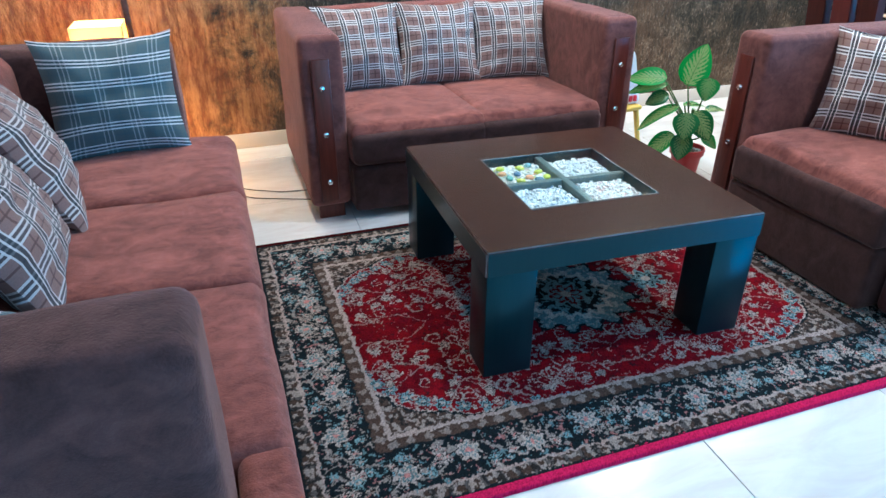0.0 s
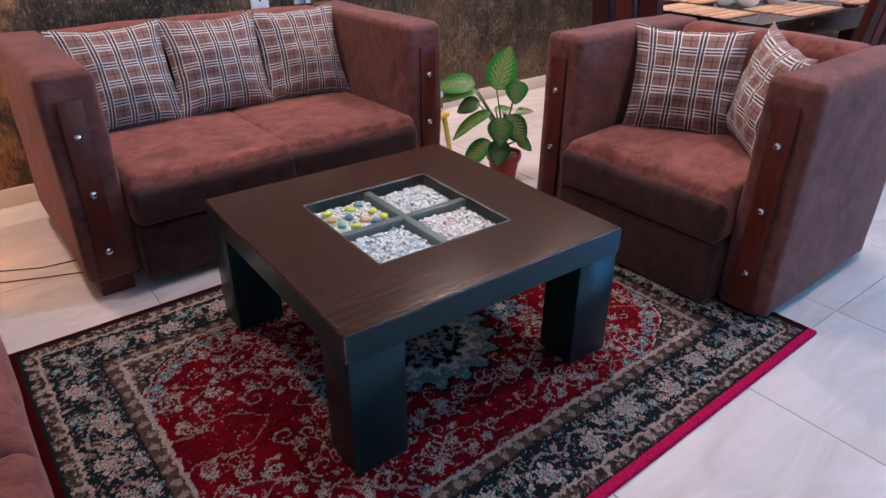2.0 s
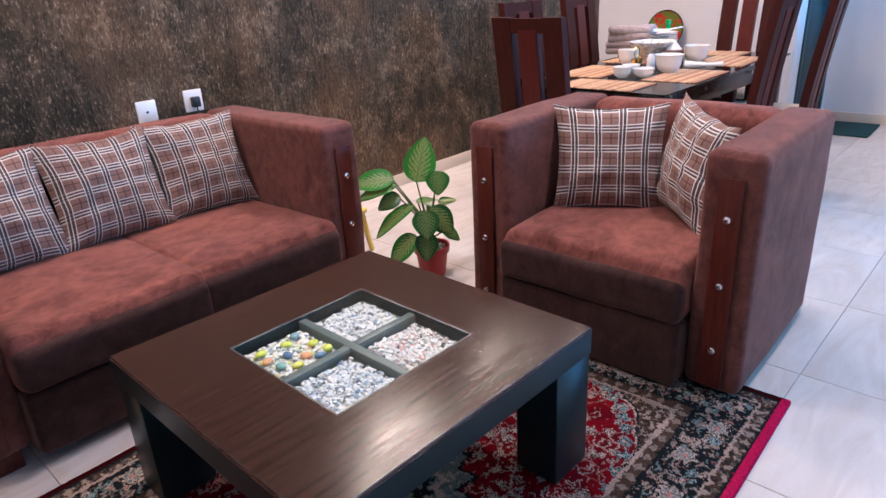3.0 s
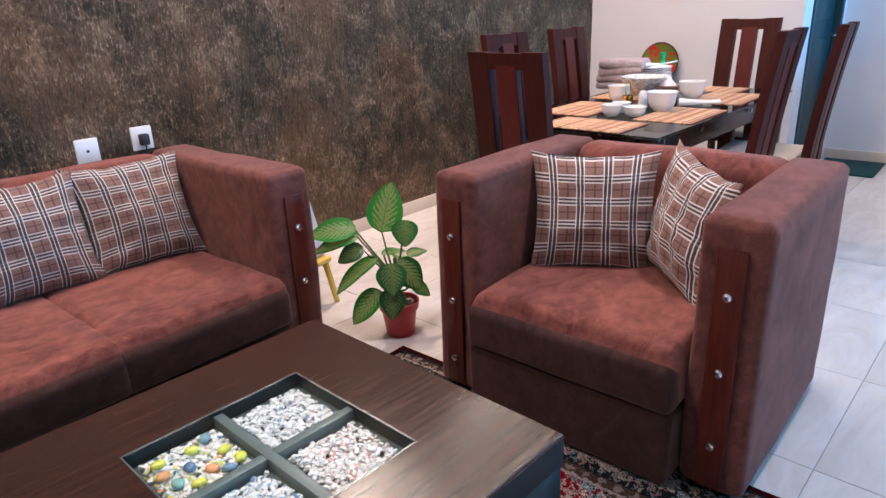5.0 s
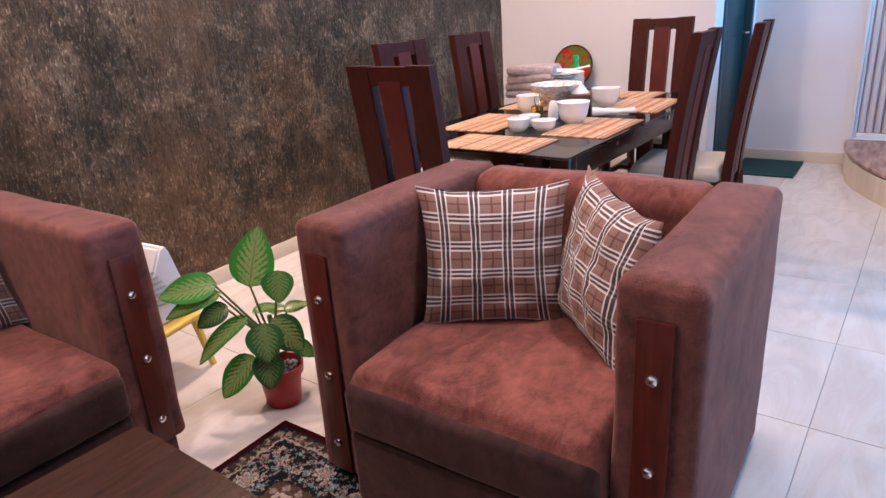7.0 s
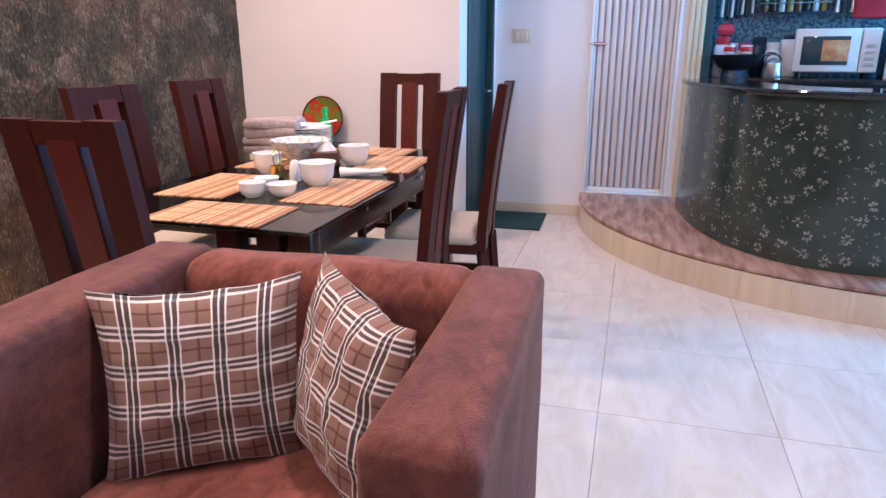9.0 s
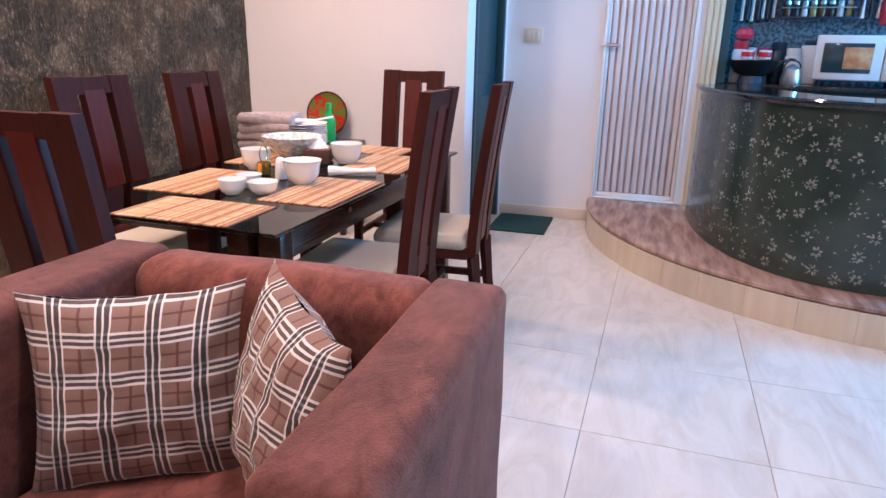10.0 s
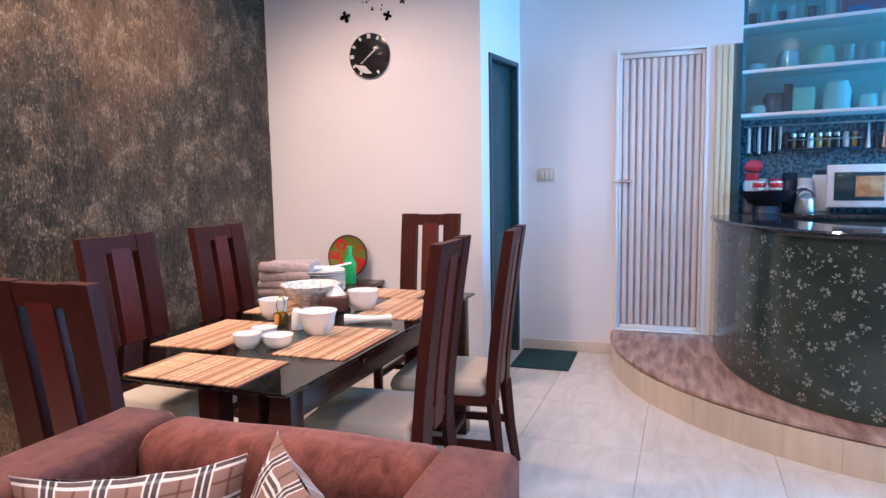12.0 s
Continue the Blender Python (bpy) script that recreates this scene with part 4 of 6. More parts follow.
for i in range(9):
    part("plate", lathe([(0.055, 0), (0.062, 0.004), (0.105, 0.012), (0.107, 0.014), (0.10, 0.014), (0.06, 0.007), (0.02, 0.006)], 28), WHITECER, stack, "", pose(0.002 * (i % 3), 0, i * 0.0125 + 0.03))
part("dish", lathe([(0.06, 0), (0.07, 0.03), (0.10, 0.03), (0.02, 0.028)], 24), WHITECER, stack)
part("ladle", tube([(0.10, -0.10, 0.168), (0.04, -0.04, 0.156), (-0.06, 0.05, 0.158)], [0.006, 0.004, 0.015], 8), WHITECER, stack)
sp = thing("napkin_spoons", pose(4.12, 2.14, DZ + 0.006, 0, 0, -62), "white ceramic spoons laid on the placemat", "spoon")
for dy in (0.0, 0.035):
    part("spoon", tube([(0.13, dy - 0.015, 0.014), (0.06, dy, 0.010), (-0.02, dy, 0.012), (-0.07, dy + 0.01, 0.010)], [0.012, 0.007, 0.014, 0.02], 8), WHITECER, sp)
tagged(part("salt_shaker", lathe([(0.024, 0), (0.026, 0.004), (0.022, 0.06), (0.018, 0.08), (0.010, 0.088)], 20), WHITECER, None, "", pose(3.94, 2.345, DZ + 0.004)), "white ceramic salt shaker on the dining table", "shaker")
GOLD = mat("brass", (0.75, 0.52, 0.15), 0.25, 1.0)
gs = thing("spoon_holder", pose(4.0, 2.46, DZ + 0.004), "small brass spoon holder with a looped handle", "spoon holder")
part("cup", lathe([(0.026, 0), (0.028, 0.003), (0.03, 0.05), (0.027, 0.05), (0.025, 0.006)], 20), GOLD, gs)
part("handle", tube([(0.03 * math.cos(a), 0.0, 0.085 + 0.035 * math.sin(a)) for a in [i * math.pi / 8 - math.pi / 2 for i in range(17)]], 0.003, 6), GOLD, gs)
BOXW = mat("dark_napkin_box", (0.08, 0.035, 0.025), 0.4, color2=(0.12, 0.05, 0.035), scale=9)
nb = thing("napkin_box", pose(4.37, 2.395, DZ + 0.006, 0, 0, 20), "brown wooden napkin box with white tissue", "napkin box")
part("box_body", box(-0.085, 0.085, -0.06, 0.06, 0, 0.065, 0.005), BOXW, nb)
bm = bmesh.new()
bmesh.ops.create_cone(bm, cap_ends=True, segments=9, radius1=0.05, radius2=0.008, depth=0.05, matrix=Matrix.Translation((0, 0, 0.09)))
for i, v in enumerate(bm.verts):
    v.co.x += 0.008 * math.sin(i * 2.3)
part("tissue", bm, mat("white_tissue", (0.8, 0.8, 0.8), 0.9), nb)
# small side table against the white wall, with a decorated plate and a green bottle
SIDE_Z = 0.632
st_table = thing("side_table", pose(5.79, 3.13, 0), "small dark wooden side table against the white wall", "side table")
part("tabletop", box(-0.17, 0.19, -0.27, 0.27, SIDE_Z - 0.028, SIDE_Z, 0.004), BLACKWOOD, st_table)
for _x in (-0.14, 0.16):
    for _y in (-0.24, 0.24):
        part("leg", box(_x - 0.02, _x + 0.02, _y - 0.02, _y + 0.02, 0.0, SIDE_Z - 0.029, 0.003), BLACKWOOD, st_table)
PLATE = mat("red_gold_lacquer", (0.55, 0.03, 0.02), 0.25, color2=(0.16, 0.20, 0.035), scale=26, detail=4, fac=0.16)
dp = thing("decorative_plate", pose(5.925, 3.13, SIDE_Z + 0.011, 0, 9, 0), "red, green and gold lacquered plate leaning on the wall", "plate")
plate_m = pose(0, 0, 0.162, 0, -90, 0) @ Matrix.Diagonal((1.05, 1.05, 1, 1))
part("dish", lathe([(0.02, 0.0), (0.09, 0.004), (0.142, 0.018), (0.150, 0.022), (0.146, 0.026), (0.088, 0.012), (0.02, 0.008)], 36), PLATE, dp, "", plate_m)
part("rim", lathe([(0.143, 0.020), (0.152, 0.020), (0.152, 0.028), (0.143, 0.028), (0.143, 0.020)], 36, None, False), mat("dark_lacquer", (0.03, 0.02, 0.012), 0.3), dp, "", plate_m)
part("stand", box(-0.035, 0.03, -0.06, 0.06, -0.010, 0.004, 0.003), BLACKWOOD, dp)
GREEN = mat("green_glass", (0.01, 0.42, 0.10), 0.06, color2=(0.02, 0.45, 0.12), scale=8, coat=0.3)
bt = thing("bottle", pose(5.79, 3.045, SIDE_Z + 0.0005) @ Matrix.Diagonal((1.15, 1.15, 1.2, 1)), "bright green glass bottle on the small side table", "bottle")
part("body", lathe([(0.036, 0), (0.040, 0.006), (0.040, 0.115), (0.036, 0.135), (0.017, 0.165), (0.015, 0.195)], 24), GREEN, bt)
part("cap", lathe([(0.018, 0.19), (0.018, 0.218), (0.012, 0.222)], 20), mat("green_cap", (0.02, 0.40, 0.10), 0.4), bt)
TOWEL = mat("grey_mauve_cloth", (0.26, 0.21, 0.21), 0.95, color2=(0.44, 0.38, 0.38), scale=40, detail=5, fac=0.8, bump=0.8, bscale=160)
tw = thing("folded_cloths", pose(4.64, 2.775, DZ + 0.003, 0, 0, 82), "pile of folded grey and mauve cloths", "cloth")
for i in range(4):
    w = 0.17 - 0.008 * i
    part("cloth", soft(-w, w, -0.10 + 0.01 * i, 0.11, 0.045 * i + 0.004, 0.045 * i + 0.05, 0.02, 0.008, 0.022, 12, i * 3 + 2), TOWEL, tw, "", pose(0.0, 0.02, 0, 0, 0, 5 * i))
# ---- potted plant ----
POT = mat("red_plastic_pot", (0.34, 0.012, 0.015), 0.38, color2=(0.42, 0.022, 0.022), scale=5)
SOIL = island_mat("grey_gravel", [(0, (0.35, 0.33, 0.31)), (0.4, (0.52, 0.50, 0.47)), (0.75, (0.22, 0.20, 0.19))], 0.8)


def leaf_mat():
    m = bpy.data.materials.new("variegated_leaf")
    m.use_nodes = True
    nt = m.node_tree
    b = nt.nodes["Principled BSDF"]
    uv = nt.nodes.new("ShaderNodeUVMap")
    sep = nt.nodes.new("ShaderNodeSeparateXYZ")
    nt.links.new(uv.outputs[0], sep.inputs[0])
    u = mathn(nt, "ABSOLUTE", mathn(nt, "SUBTRACT", sep.outputs[0], 0.5))
    n = node(nt, "ShaderNodeTexNoise", Scale=15.0, Detail=8.0, Roughness=0.68)
    nt.links.new(uv.outputs[0], n.inputs["Vector"])
    # side veins run out and forward from the midrib
    slant = mathn(nt, "SUBTRACT", sep.outputs[1], mathn(nt, "MULTIPLY", u, 0.7))
    ve = mathn(nt, "ABSOLUTE", mathn(nt, "SUBTRACT", mathn(nt, "FRACT", mathn(nt, "MULTIPLY", slant, 9.0)), 0.5))
    pale = mathn(nt, "MULTIPLY", mathn(nt, "GREATER_THAN", mathn(nt, "ADD", mathn(nt, "MULTIPLY", ve, 0.55), mathn(nt, "MULTIPLY", n.outputs["Fac"], 1.0)), mathn(nt, "ADD", 0.50, mathn(nt, "MULTIPLY", u, 0.55))), mathn(nt, "LESS_THAN", mathn(nt, "ADD", u, mathn(nt, "MULTIPLY", n.outputs["Fac"], 0.10)), 0.40))
    oi = nt.nodes.new("ShaderNodeObjectInfo")
    green = mixc(nt, oi.outputs["Random"], (0.032, 0.150, 0.034), (0.075, 0.40, 0.055))
    c = mixc(nt, mathn(nt, "MULTIPLY", pale, mathn(nt, "ADD", 0.42, mathn(nt, "MULTIPLY", mathn(nt, "FRACT", mathn(nt, "MULTIPLY", oi.outputs["Random"], 7.3)), 0.5))), green, (0.46, 0.52, 0.20))
    c = mixc(nt, mathn(nt, "LESS_THAN", u, 0.018), c, (0.22, 0.36, 0.10))
    nt.links.new(c, b.inputs["Base Color"])
    b.inputs["Roughness"].default_value = 0.32
    return m


LEAF = leaf_mat()
STEM = mat("green_stem", (0.10, 0.16, 0.05), 0.5, color2=(0.16, 0.22, 0.08), scale=20)


def leaf(length, width, droop, curl):
    bm = bmesh.new()
    uvl = bm.loops.layers.uv.new("UVMap")
    ny, nx = 14, 8
    grid = []
    for j in range(ny + 1):
        t = j / ny
        half = width / 2 * math.sin(math.pi * min(1, t ** 0.72)) ** 0.75 + 0.0005
        row = []
        for i in range(nx + 1):
            a = 2 * i / nx - 1
            bend = droop * t * t * length
            ripple = 0.02 * length * math.sin(t * 9 + a * 2) * abs(a)
            z = curl * abs(a) ** 1.6 * half - bend + ripple * 0.5
            row.append(bm.verts.new((a * half, t * length * (1 - 0.18 * droop * t), z)))
        grid.append(row)
    for j in range(ny):
        for i in range(nx):
            q = [(i, j), (i + 1, j), (i + 1, j + 1), (i, j + 1)]
            f = bm.faces.new([grid[y][x] for x, y in q])
            for lp, (x, y) in zip(f.loops, q):
                lp[uvl].uv = (x / nx, y / ny)
    bmesh.ops.solidify(bm, geom=bm.faces[:], thickness=0.0012)
    return bm


PX, PY = 2.345, 2.640
plant = thing("potted_plant", pose(PX, PY, 0), "variegated broad-leaved houseplant in a red plastic pot", "potted plant")
part("pot", lathe([(0.056, 0), (0.060, 0.004), (0.074, 0.118), (0.083, 0.118), (0.086, 0.15), (0.079, 0.15), (0.073, 0.12), (0.02, 0.12)], 36), POT, plant, "red plastic pot")
bm = bmesh.new()
_r = random.Random(5)
for _ in range(160):
    a, d = _r.uniform(0, 6.3), 0.068 * math.sqrt(_r.random())
    bmesh.ops.create_icosphere(bm, subdivisions=1, radius=_r.uniform(0.005, 0.009), matrix=Matrix.Translation((d * math.cos(a), d * math.sin(a), 0.126 + _r.uniform(0, 0.006))))
tagged(part("gravel", bm, SOIL, plant), "", "", "", "stuff")
part("stalk", tube([(0, 0, 0.12), (0.004, 0.002, 0.22), (-0.003, 0.004, 0.34)], [0.013, 0.011, 0.008], 10), STEM, plant)
# leaves: where each blade begins and ends (across, towards the room, up), its width, how far it faces the room, its sag
ACR, FWD = Vector((0.73, -0.68, 0)), Vector((-0.68, -0.73, 0))
LEAVES = [
    ((-0.057, 0.00, 0.480), (0.003, -0.03, 0.695), 0.165, 0.85, 0.05),
    ((-0.160, 0.02, 0.518), (-0.365, 0.03, 0.512), 0.125, 0.55, 0.15),
    ((-0.150, 0.04, 0.490), (-0.352, 0.07, 0.456), 0.085, 0.45, 0.20),
    ((-0.138, 0.03, 0.433), (-0.248, 0.07, 0.387), 0.090, 0.65, 0.20),
    ((-0.077, 0.03, 0.375), (-0.297, 0.08, 0.277), 0.095, 0.35, 0.30),
    ((0.048, 0.01, 0.536), (0.044, 0.06, 0.428), 0.120, 0.85, 0.15),
    ((-0.062, 0.00, 0.372), (0.060, -0.05, 0.398), 0.070, 0.15, 0.30),
    ((-0.028, 0.05, 0.352), (-0.022, 0.12, 0.226), 0.140, 0.85, 0.20),
    ((0.004, 0.03, 0.357), (0.103, 0.08, 0.226), 0.135, 0.80, 0.20),
    ((-0.077, 0.05, 0.226), (-0.226, 0.10, 0.100), 0.115, 0.55, 0.30),
    ((-0.024, 0.06, 0.238), (-0.033, 0.12, 0.108), 0.120, 0.80, 0.20),
    ((0.060, 0.01, 0.226), (0.152, 0.03, 0.180), 0.075, 0.50, 0.30),
    ((0.050, -0.02, 0.352), (0.143, -0.05, 0.375), 0.075, 0.25, 0.20),
    ((0.010, -0.05, 0.330), (0.050, -0.18, 0.330), 0.090, 0.20, 0.40),
]
for i, (p, q, wd, facing, dr) in enumerate(LEAVES):
    p = ACR * (0.93 * p[0]) + FWD * p[1] + Vector((0, 0, 0.02 + 0.90 * p[2]))
    q = ACR * (0.93 * q[0]) + FWD * q[1] + Vector((0, 0, 0.02 + 0.90 * q[2]))
    ln = (q - p).length
    yv = (q - p).normalized()
    zv = (FWD * facing + Vector((0, 0, 1.15 - facing))).normalized()
    xv = yv.cross(zv).normalized()
    zv = xv.cross(yv)
    m = Matrix.Translation(p) @ Matrix((xv, yv, zv)).transposed().to_4x4()
    root = Vector((0, 0, min(0.32, 0.14 + 0.35 * p.z * 0.6)))
    mid = (p + root) / 2 + Vector((0, 0, -0.01))
    part("leaf_stalk", tube([root, mid, p + yv * 0.01], [0.005, 0.0045, 0.0035], 6), STEM, plant)
    part("leaf", leaf(ln * 1.03, wd * 0.88, dr, 0.18), LEAF, plant, "", m)

# ---- rug ----
RX0, RX1, RY0, RY1 = 0.172, 2.252, 1.052, 2.535


def rug_colours(nx, ny):
    W_, H_ = RX1 - RX0, RY1 - RY0
    u, v = np.meshgrid(np.linspace(0, W_, nx), np.linspace(0, H_, ny))
    x, y = u - W_ / 2, v - H_ / 2
    ax, ay = np.abs(x), np.abs(y)
    dx, dy = W_ / 2 - ax, H_ / 2 - ay
    d = np.minimum(dx, dy)
    s = np.where(dx < dy, ay, ax)
    red, wine = np.array([0.135, 0.0022, 0.007]), np.array([0.072, 0.0022, 0.007])
    night, cream, olive = np.array([0.009, 0.012, 0.014]), np.array([0.33, 0.27, 0.23]), np.array([0.058, 0.037, 0.027])
    teal, pink, magenta = np.array([0.085, 0.125, 0.13]), np.array([0.36, 0.15, 0.13]), np.array([0.36, 0.008, 0.06])
    rng = np.random.RandomState(4)
    grain = rng.rand(ny, nx)

    def smooth(k):
        a = rng.rand(ny // k + 3, nx // k + 3)
        yy, xx = np.arange(ny) / k, np.arange(nx) / k
        y0, x0 = yy.astype(int), xx.astype(int)
        fy, fx = (yy - y0)[:, None], (xx - x0)[None]
        g = lambda i, j: a[np.ix_(y0 + i, x0 + j)]
        return (g(0, 0) * (1 - fx) + g(0, 1) * fx) * (1 - fy) + (g(1, 0) * (1 - fx) + g(1, 1) * fx) * fy
    n1, n2 = smooth(3), smooth(9)
    col = np.zeros((ny, nx, 3)) + red
    col += (wine - red) * np.clip(n2 * 1.4 - 0.3, 0, 1)[..., None]

    def put(mask, c, f=1.0):
        k = (mask * f)[..., None] if mask.dtype == float else (mask.astype(float) * f)[..., None]
        col[:] = col * (1 - k) + np.asarray(c) * k

    def flower(px, py, r, petals, c1, c2, c3, where):
        i0, i1 = np.searchsorted(x[0], (px - r * 1.3, px + r * 1.3))
        j0, j1 = np.searchsorted(y[:, 0], (py - r * 1.3, py + r * 1.3))
        w = np.s_[j0:j1, i0:i1]
        qx, qy, ok = x[w] - px, y[w] - py, where[w]
        rr, th = np.hypot(qx, qy), np.arctan2(qy, qx)
        edge = r * (0.82 + 0.2 * np.cos(petals * th))
        for mask, c in ((rr < edge, c1), (rr < edge * 0.74, c2), ((rr < edge * 0.58) & (np.cos(petals * th) > -0.3), c1), (rr < r * 0.24, c3)):
            col[w][mask & ok] = c

    def scroll(px, py, r, turn, c, where):
        i0, i1 = np.searchsorted(x[0], (px - r * 1.1, px + r * 1.1))
        j0, j1 = np.searchsorted(y[:, 0], (py - r * 1.1, py + r * 1.1))
        w = np.s_[j0:j1, i0:i1]
        qx, qy = x[w] - px, y[w] - py
        rr, th = np.hypot(qx, qy), np.arctan2(qy, qx)
        ph = (rr / r * 1.25 - turn * th / (2 * np.pi)) % 1.0
        col[w][where[w] & (rr < r) & (np.abs(ph - 0.5) < 0.09) & (rr > r * 0.12)] = c

    # field: vines, scrolls and blossoms, mirrored about both axes
    field = d > 0.272
    for k in range(5):
        wave = 0.05 * np.sin(ax * (9 + 2.3 * k) + k) + 0.035 * np.sin(ax * 23 + k * 2)
        put(field & (np.abs(ay - 0.07 - 0.11 * k - wave) < 0.0028), cream, 0.5)
    for k in range(150):
        px, py = rng.uniform(0.03, W_ / 2 - 0.30), rng.uniform(0.03, H_ / 2 - 0.30)
        r = rng.uniform(0.018, 0.038)
        for sx in (-1, 1):
            for sy in (-1, 1):
                if k % 2:
                    scroll(sx * px, sy * py, r, sx * sy, cream * 0.85, field)
                else:
                    flower(sx * px, sy * py, r * 0.55, 5 + k % 4, (cream * 0.9, teal * 1.5, cream, pink)[k % 4], (night, wine)[k % 2 ^ (k % 3 == 0)], (cream, pink)[k % 2], field)
    # small sprays
    spray = smooth(4)
    put(field & (spray > 0.85), cream, 0.55)
    put(field & (spray < 0.13), night, 0.7)
    # corner spandrels with a scalloped edge
    ex, ey = W_ / 2 - 0.272, H_ / 2 - 0.272
    ang = np.arctan2(ay / ey, ax / ex)
    rad = (ax / ex) ** 3.4 + (ay / ey) ** 3.4
    scal = 1.14 + 0.10 * np.abs(np.sin(ang * 15)) + 0.02 * np.sin(ang * 41)
    sp = field & (rad > scal + 0.05)
    put(field & (rad > scal) & ~sp, night)
    put(field & (rad > scal - 0.025) & (rad <= scal), cream)
    put(sp, olive)
    put(sp & (n1 > 0.58), cream, 0.65)
    put(sp & (n1 < 0.3), night, 0.7)
    for k in range(16):
        t = k / 15 * np.pi / 2
        for sx in (-1, 1):
            for sy in (-1, 1):
                flower(sx * ex * np.cos(t) ** 0.72 * 1.05, sy * ey * np.sin(t) ** 0.72 * 1.05, 0.024, 6, teal * 1.8, night, cream, field)
    # medallion
    rr, th = np.hypot(x, y * 1.1), np.arctan2(y, x)
    edge = 0.24 * (1 + 0.10 * np.cos(16 * th))
    put(rr < edge, night)
    put(rr < edge * 0.93, teal)
    put((rr < edge * 0.93) & (n1 > 0.6), cream, 0.6)
    put((np.abs(rr - edge * 0.62) < 0.012), cream)
    put(rr < edge * 0.55, night)
    put((rr < edge * 0.55) & (spray > 0.6), teal * 1.6, 0.8)
    flower(0, 0, 0.09, 8, teal * 1.5, wine, cream, rr < 1)
    for sx in (-1, 1):
        flower(sx * 0.33, 0, 0.07, 8, teal * 1.5, night, cream, field)
    # borders, from the field outwards
    put((d <= 0.272) & (d > 0.258), cream, 0.85)
    band = (d <= 0.258) & (d > 0.222)
    put(band, olive)
    put(band & (np.abs((s % 0.05) - 0.025) + np.abs(d - 0.240) < 0.016), cream, 0.45)
    put((d <= 0.222) & (d > 0.214), night)
    main = (d <= 0.214) & (d > 0.078)
    put(main, night)
    c = 0.146
    vine = c + 0.042 * np.sin(s * 2 * np.pi / 0.26)
    put(main & (np.abs(d - vine) < 0.004), cream, 0.6)
    blobs = smooth(4)
    put(main & (blobs > 0.76), cream, 0.6)
    put(main & (blobs < 0.20), teal * 1.5, 0.8)
    put(main & (n1 > 0.84), pink, 0.6)
    for k in range(120):
        side, at, dep = rng.randint(2), rng.uniform(0.04, 1.0), rng.uniform(0.095, 0.195)
        hx, hy = (at * (W_ / 2 - 0.1), H_ / 2 - dep) if side else (W_ / 2 - dep, at * (H_ / 2 - 0.1))
        rr0 = rng.uniform(0.010, 0.020)
        for sx in (-1, 1):
            for sy in (-1, 1):
                flower(sx * hx, sy * hy, rr0, 5 + k % 3, (cream, teal * 1.8, cream * 0.7)[k % 3], night, (pink, cream, olive)[k % 3], main)
    q = (s % 0.17) - 0.085
    off = np.where(((s / 0.17).astype(int) % 2) > 0, 0.014, -0.014)
    rr, th = np.hypot(q, d - c - off), np.arctan2(d - c - off, q)
    e = 0.036 * (0.85 + 0.2 * np.cos(7 * th))
    put(main & (rr < e * 1.15), night)
    put(main & (rr < e), cream)
    put(main & (rr < e * 0.72), teal)
    put(main & (rr < e * 0.5) & (np.cos(7 * th) > -0.2), cream)
    put(main & (rr < e * 0.25), pink)
    put((d <= 0.078) & (d > 0.070), cream, 0.8)
    outer_band = (d <= 0.070) & (d > 0.034)
    put(outer_band, olive * 0.8)
    put(outer_band & (n1 > 0.5), cream, 0.65)
    put(outer_band & (np.abs((s % 0.044) - 0.022) < 0.008), night, 0.7)
    put((d <= 0.034) & (d > 0.024), night)
    put(d <= 0.024, wine * 0.4)
    put((H_ / 2 + y) < 0.027, magenta)
    # the knots blur and shift the drawing a little
    si = np.clip(np.arange(nx)[None] + np.round((smooth(5) - 0.5) * 4 + (smooth(2) - 0.5) * 3), 0, nx - 1).astype(int)
    sj = np.clip(np.arange(ny)[:, None] + np.round((smooth(5) - 0.5) * 4 + (smooth(2) - 0.5) * 3), 0, ny - 1).astype(int)
    deep = d > 0.03
    col[:] = np.where(deep[..., None], col[sj, si], col)
    col *= (0.55 + 0.75 * grain)[..., None]
    col[:] = np.clip(col, 0.002, 1)
    return u, v, col, grain


def build_rug():
    nx, ny = 741, 529
    u, v, col, grain = rug_colours(nx, ny)
    z = 0.0105 + 0.0016 * grain
    rim = (np.arange(nx) == 0) | (np.arange(nx) == nx - 1)
    z[:, rim] = 0.0
    z[0, :] = z[-1, :] = 0.0
    co = np.stack([u + RX0, v + RY0, z], -1).reshape(-1, 3).astype(np.float32)
    i, j = np.meshgrid(np.arange(nx - 1), np.arange(ny - 1))
    a = (j * nx + i).ravel()
    quads = np.stack([a, a + 1, a + nx + 1, a + nx], 1).astype(np.int32)
    me = bpy.data.meshes.new("rug")
    me.vertices.add(len(co))
    me.vertices.foreach_set("co", co.ravel())
    me.loops.add(quads.size)
    me.loops.foreach_set("vertex_index", quads.ravel())
    me.polygons.add(len(quads))
    me.polygons.foreach_set("loop_start", np.arange(0, quads.size, 4, dtype=np.int32))
    me.update(calc_edges=True)
    at = me.color_attributes.new("weave", "FLOAT_COLOR", "POINT")
    at.data.foreach_set("color", np.concatenate([col, np.ones(col.shape[:2] + (1,))], -1).astype(np.float32).ravel())
    me.materials.append(attr_mat("wool_pile", "weave", 0.95, 0.4, 500))
    return tagged(new("rug", me), "red Persian-style wool rug with dark floral border", "rug")


build_rug()

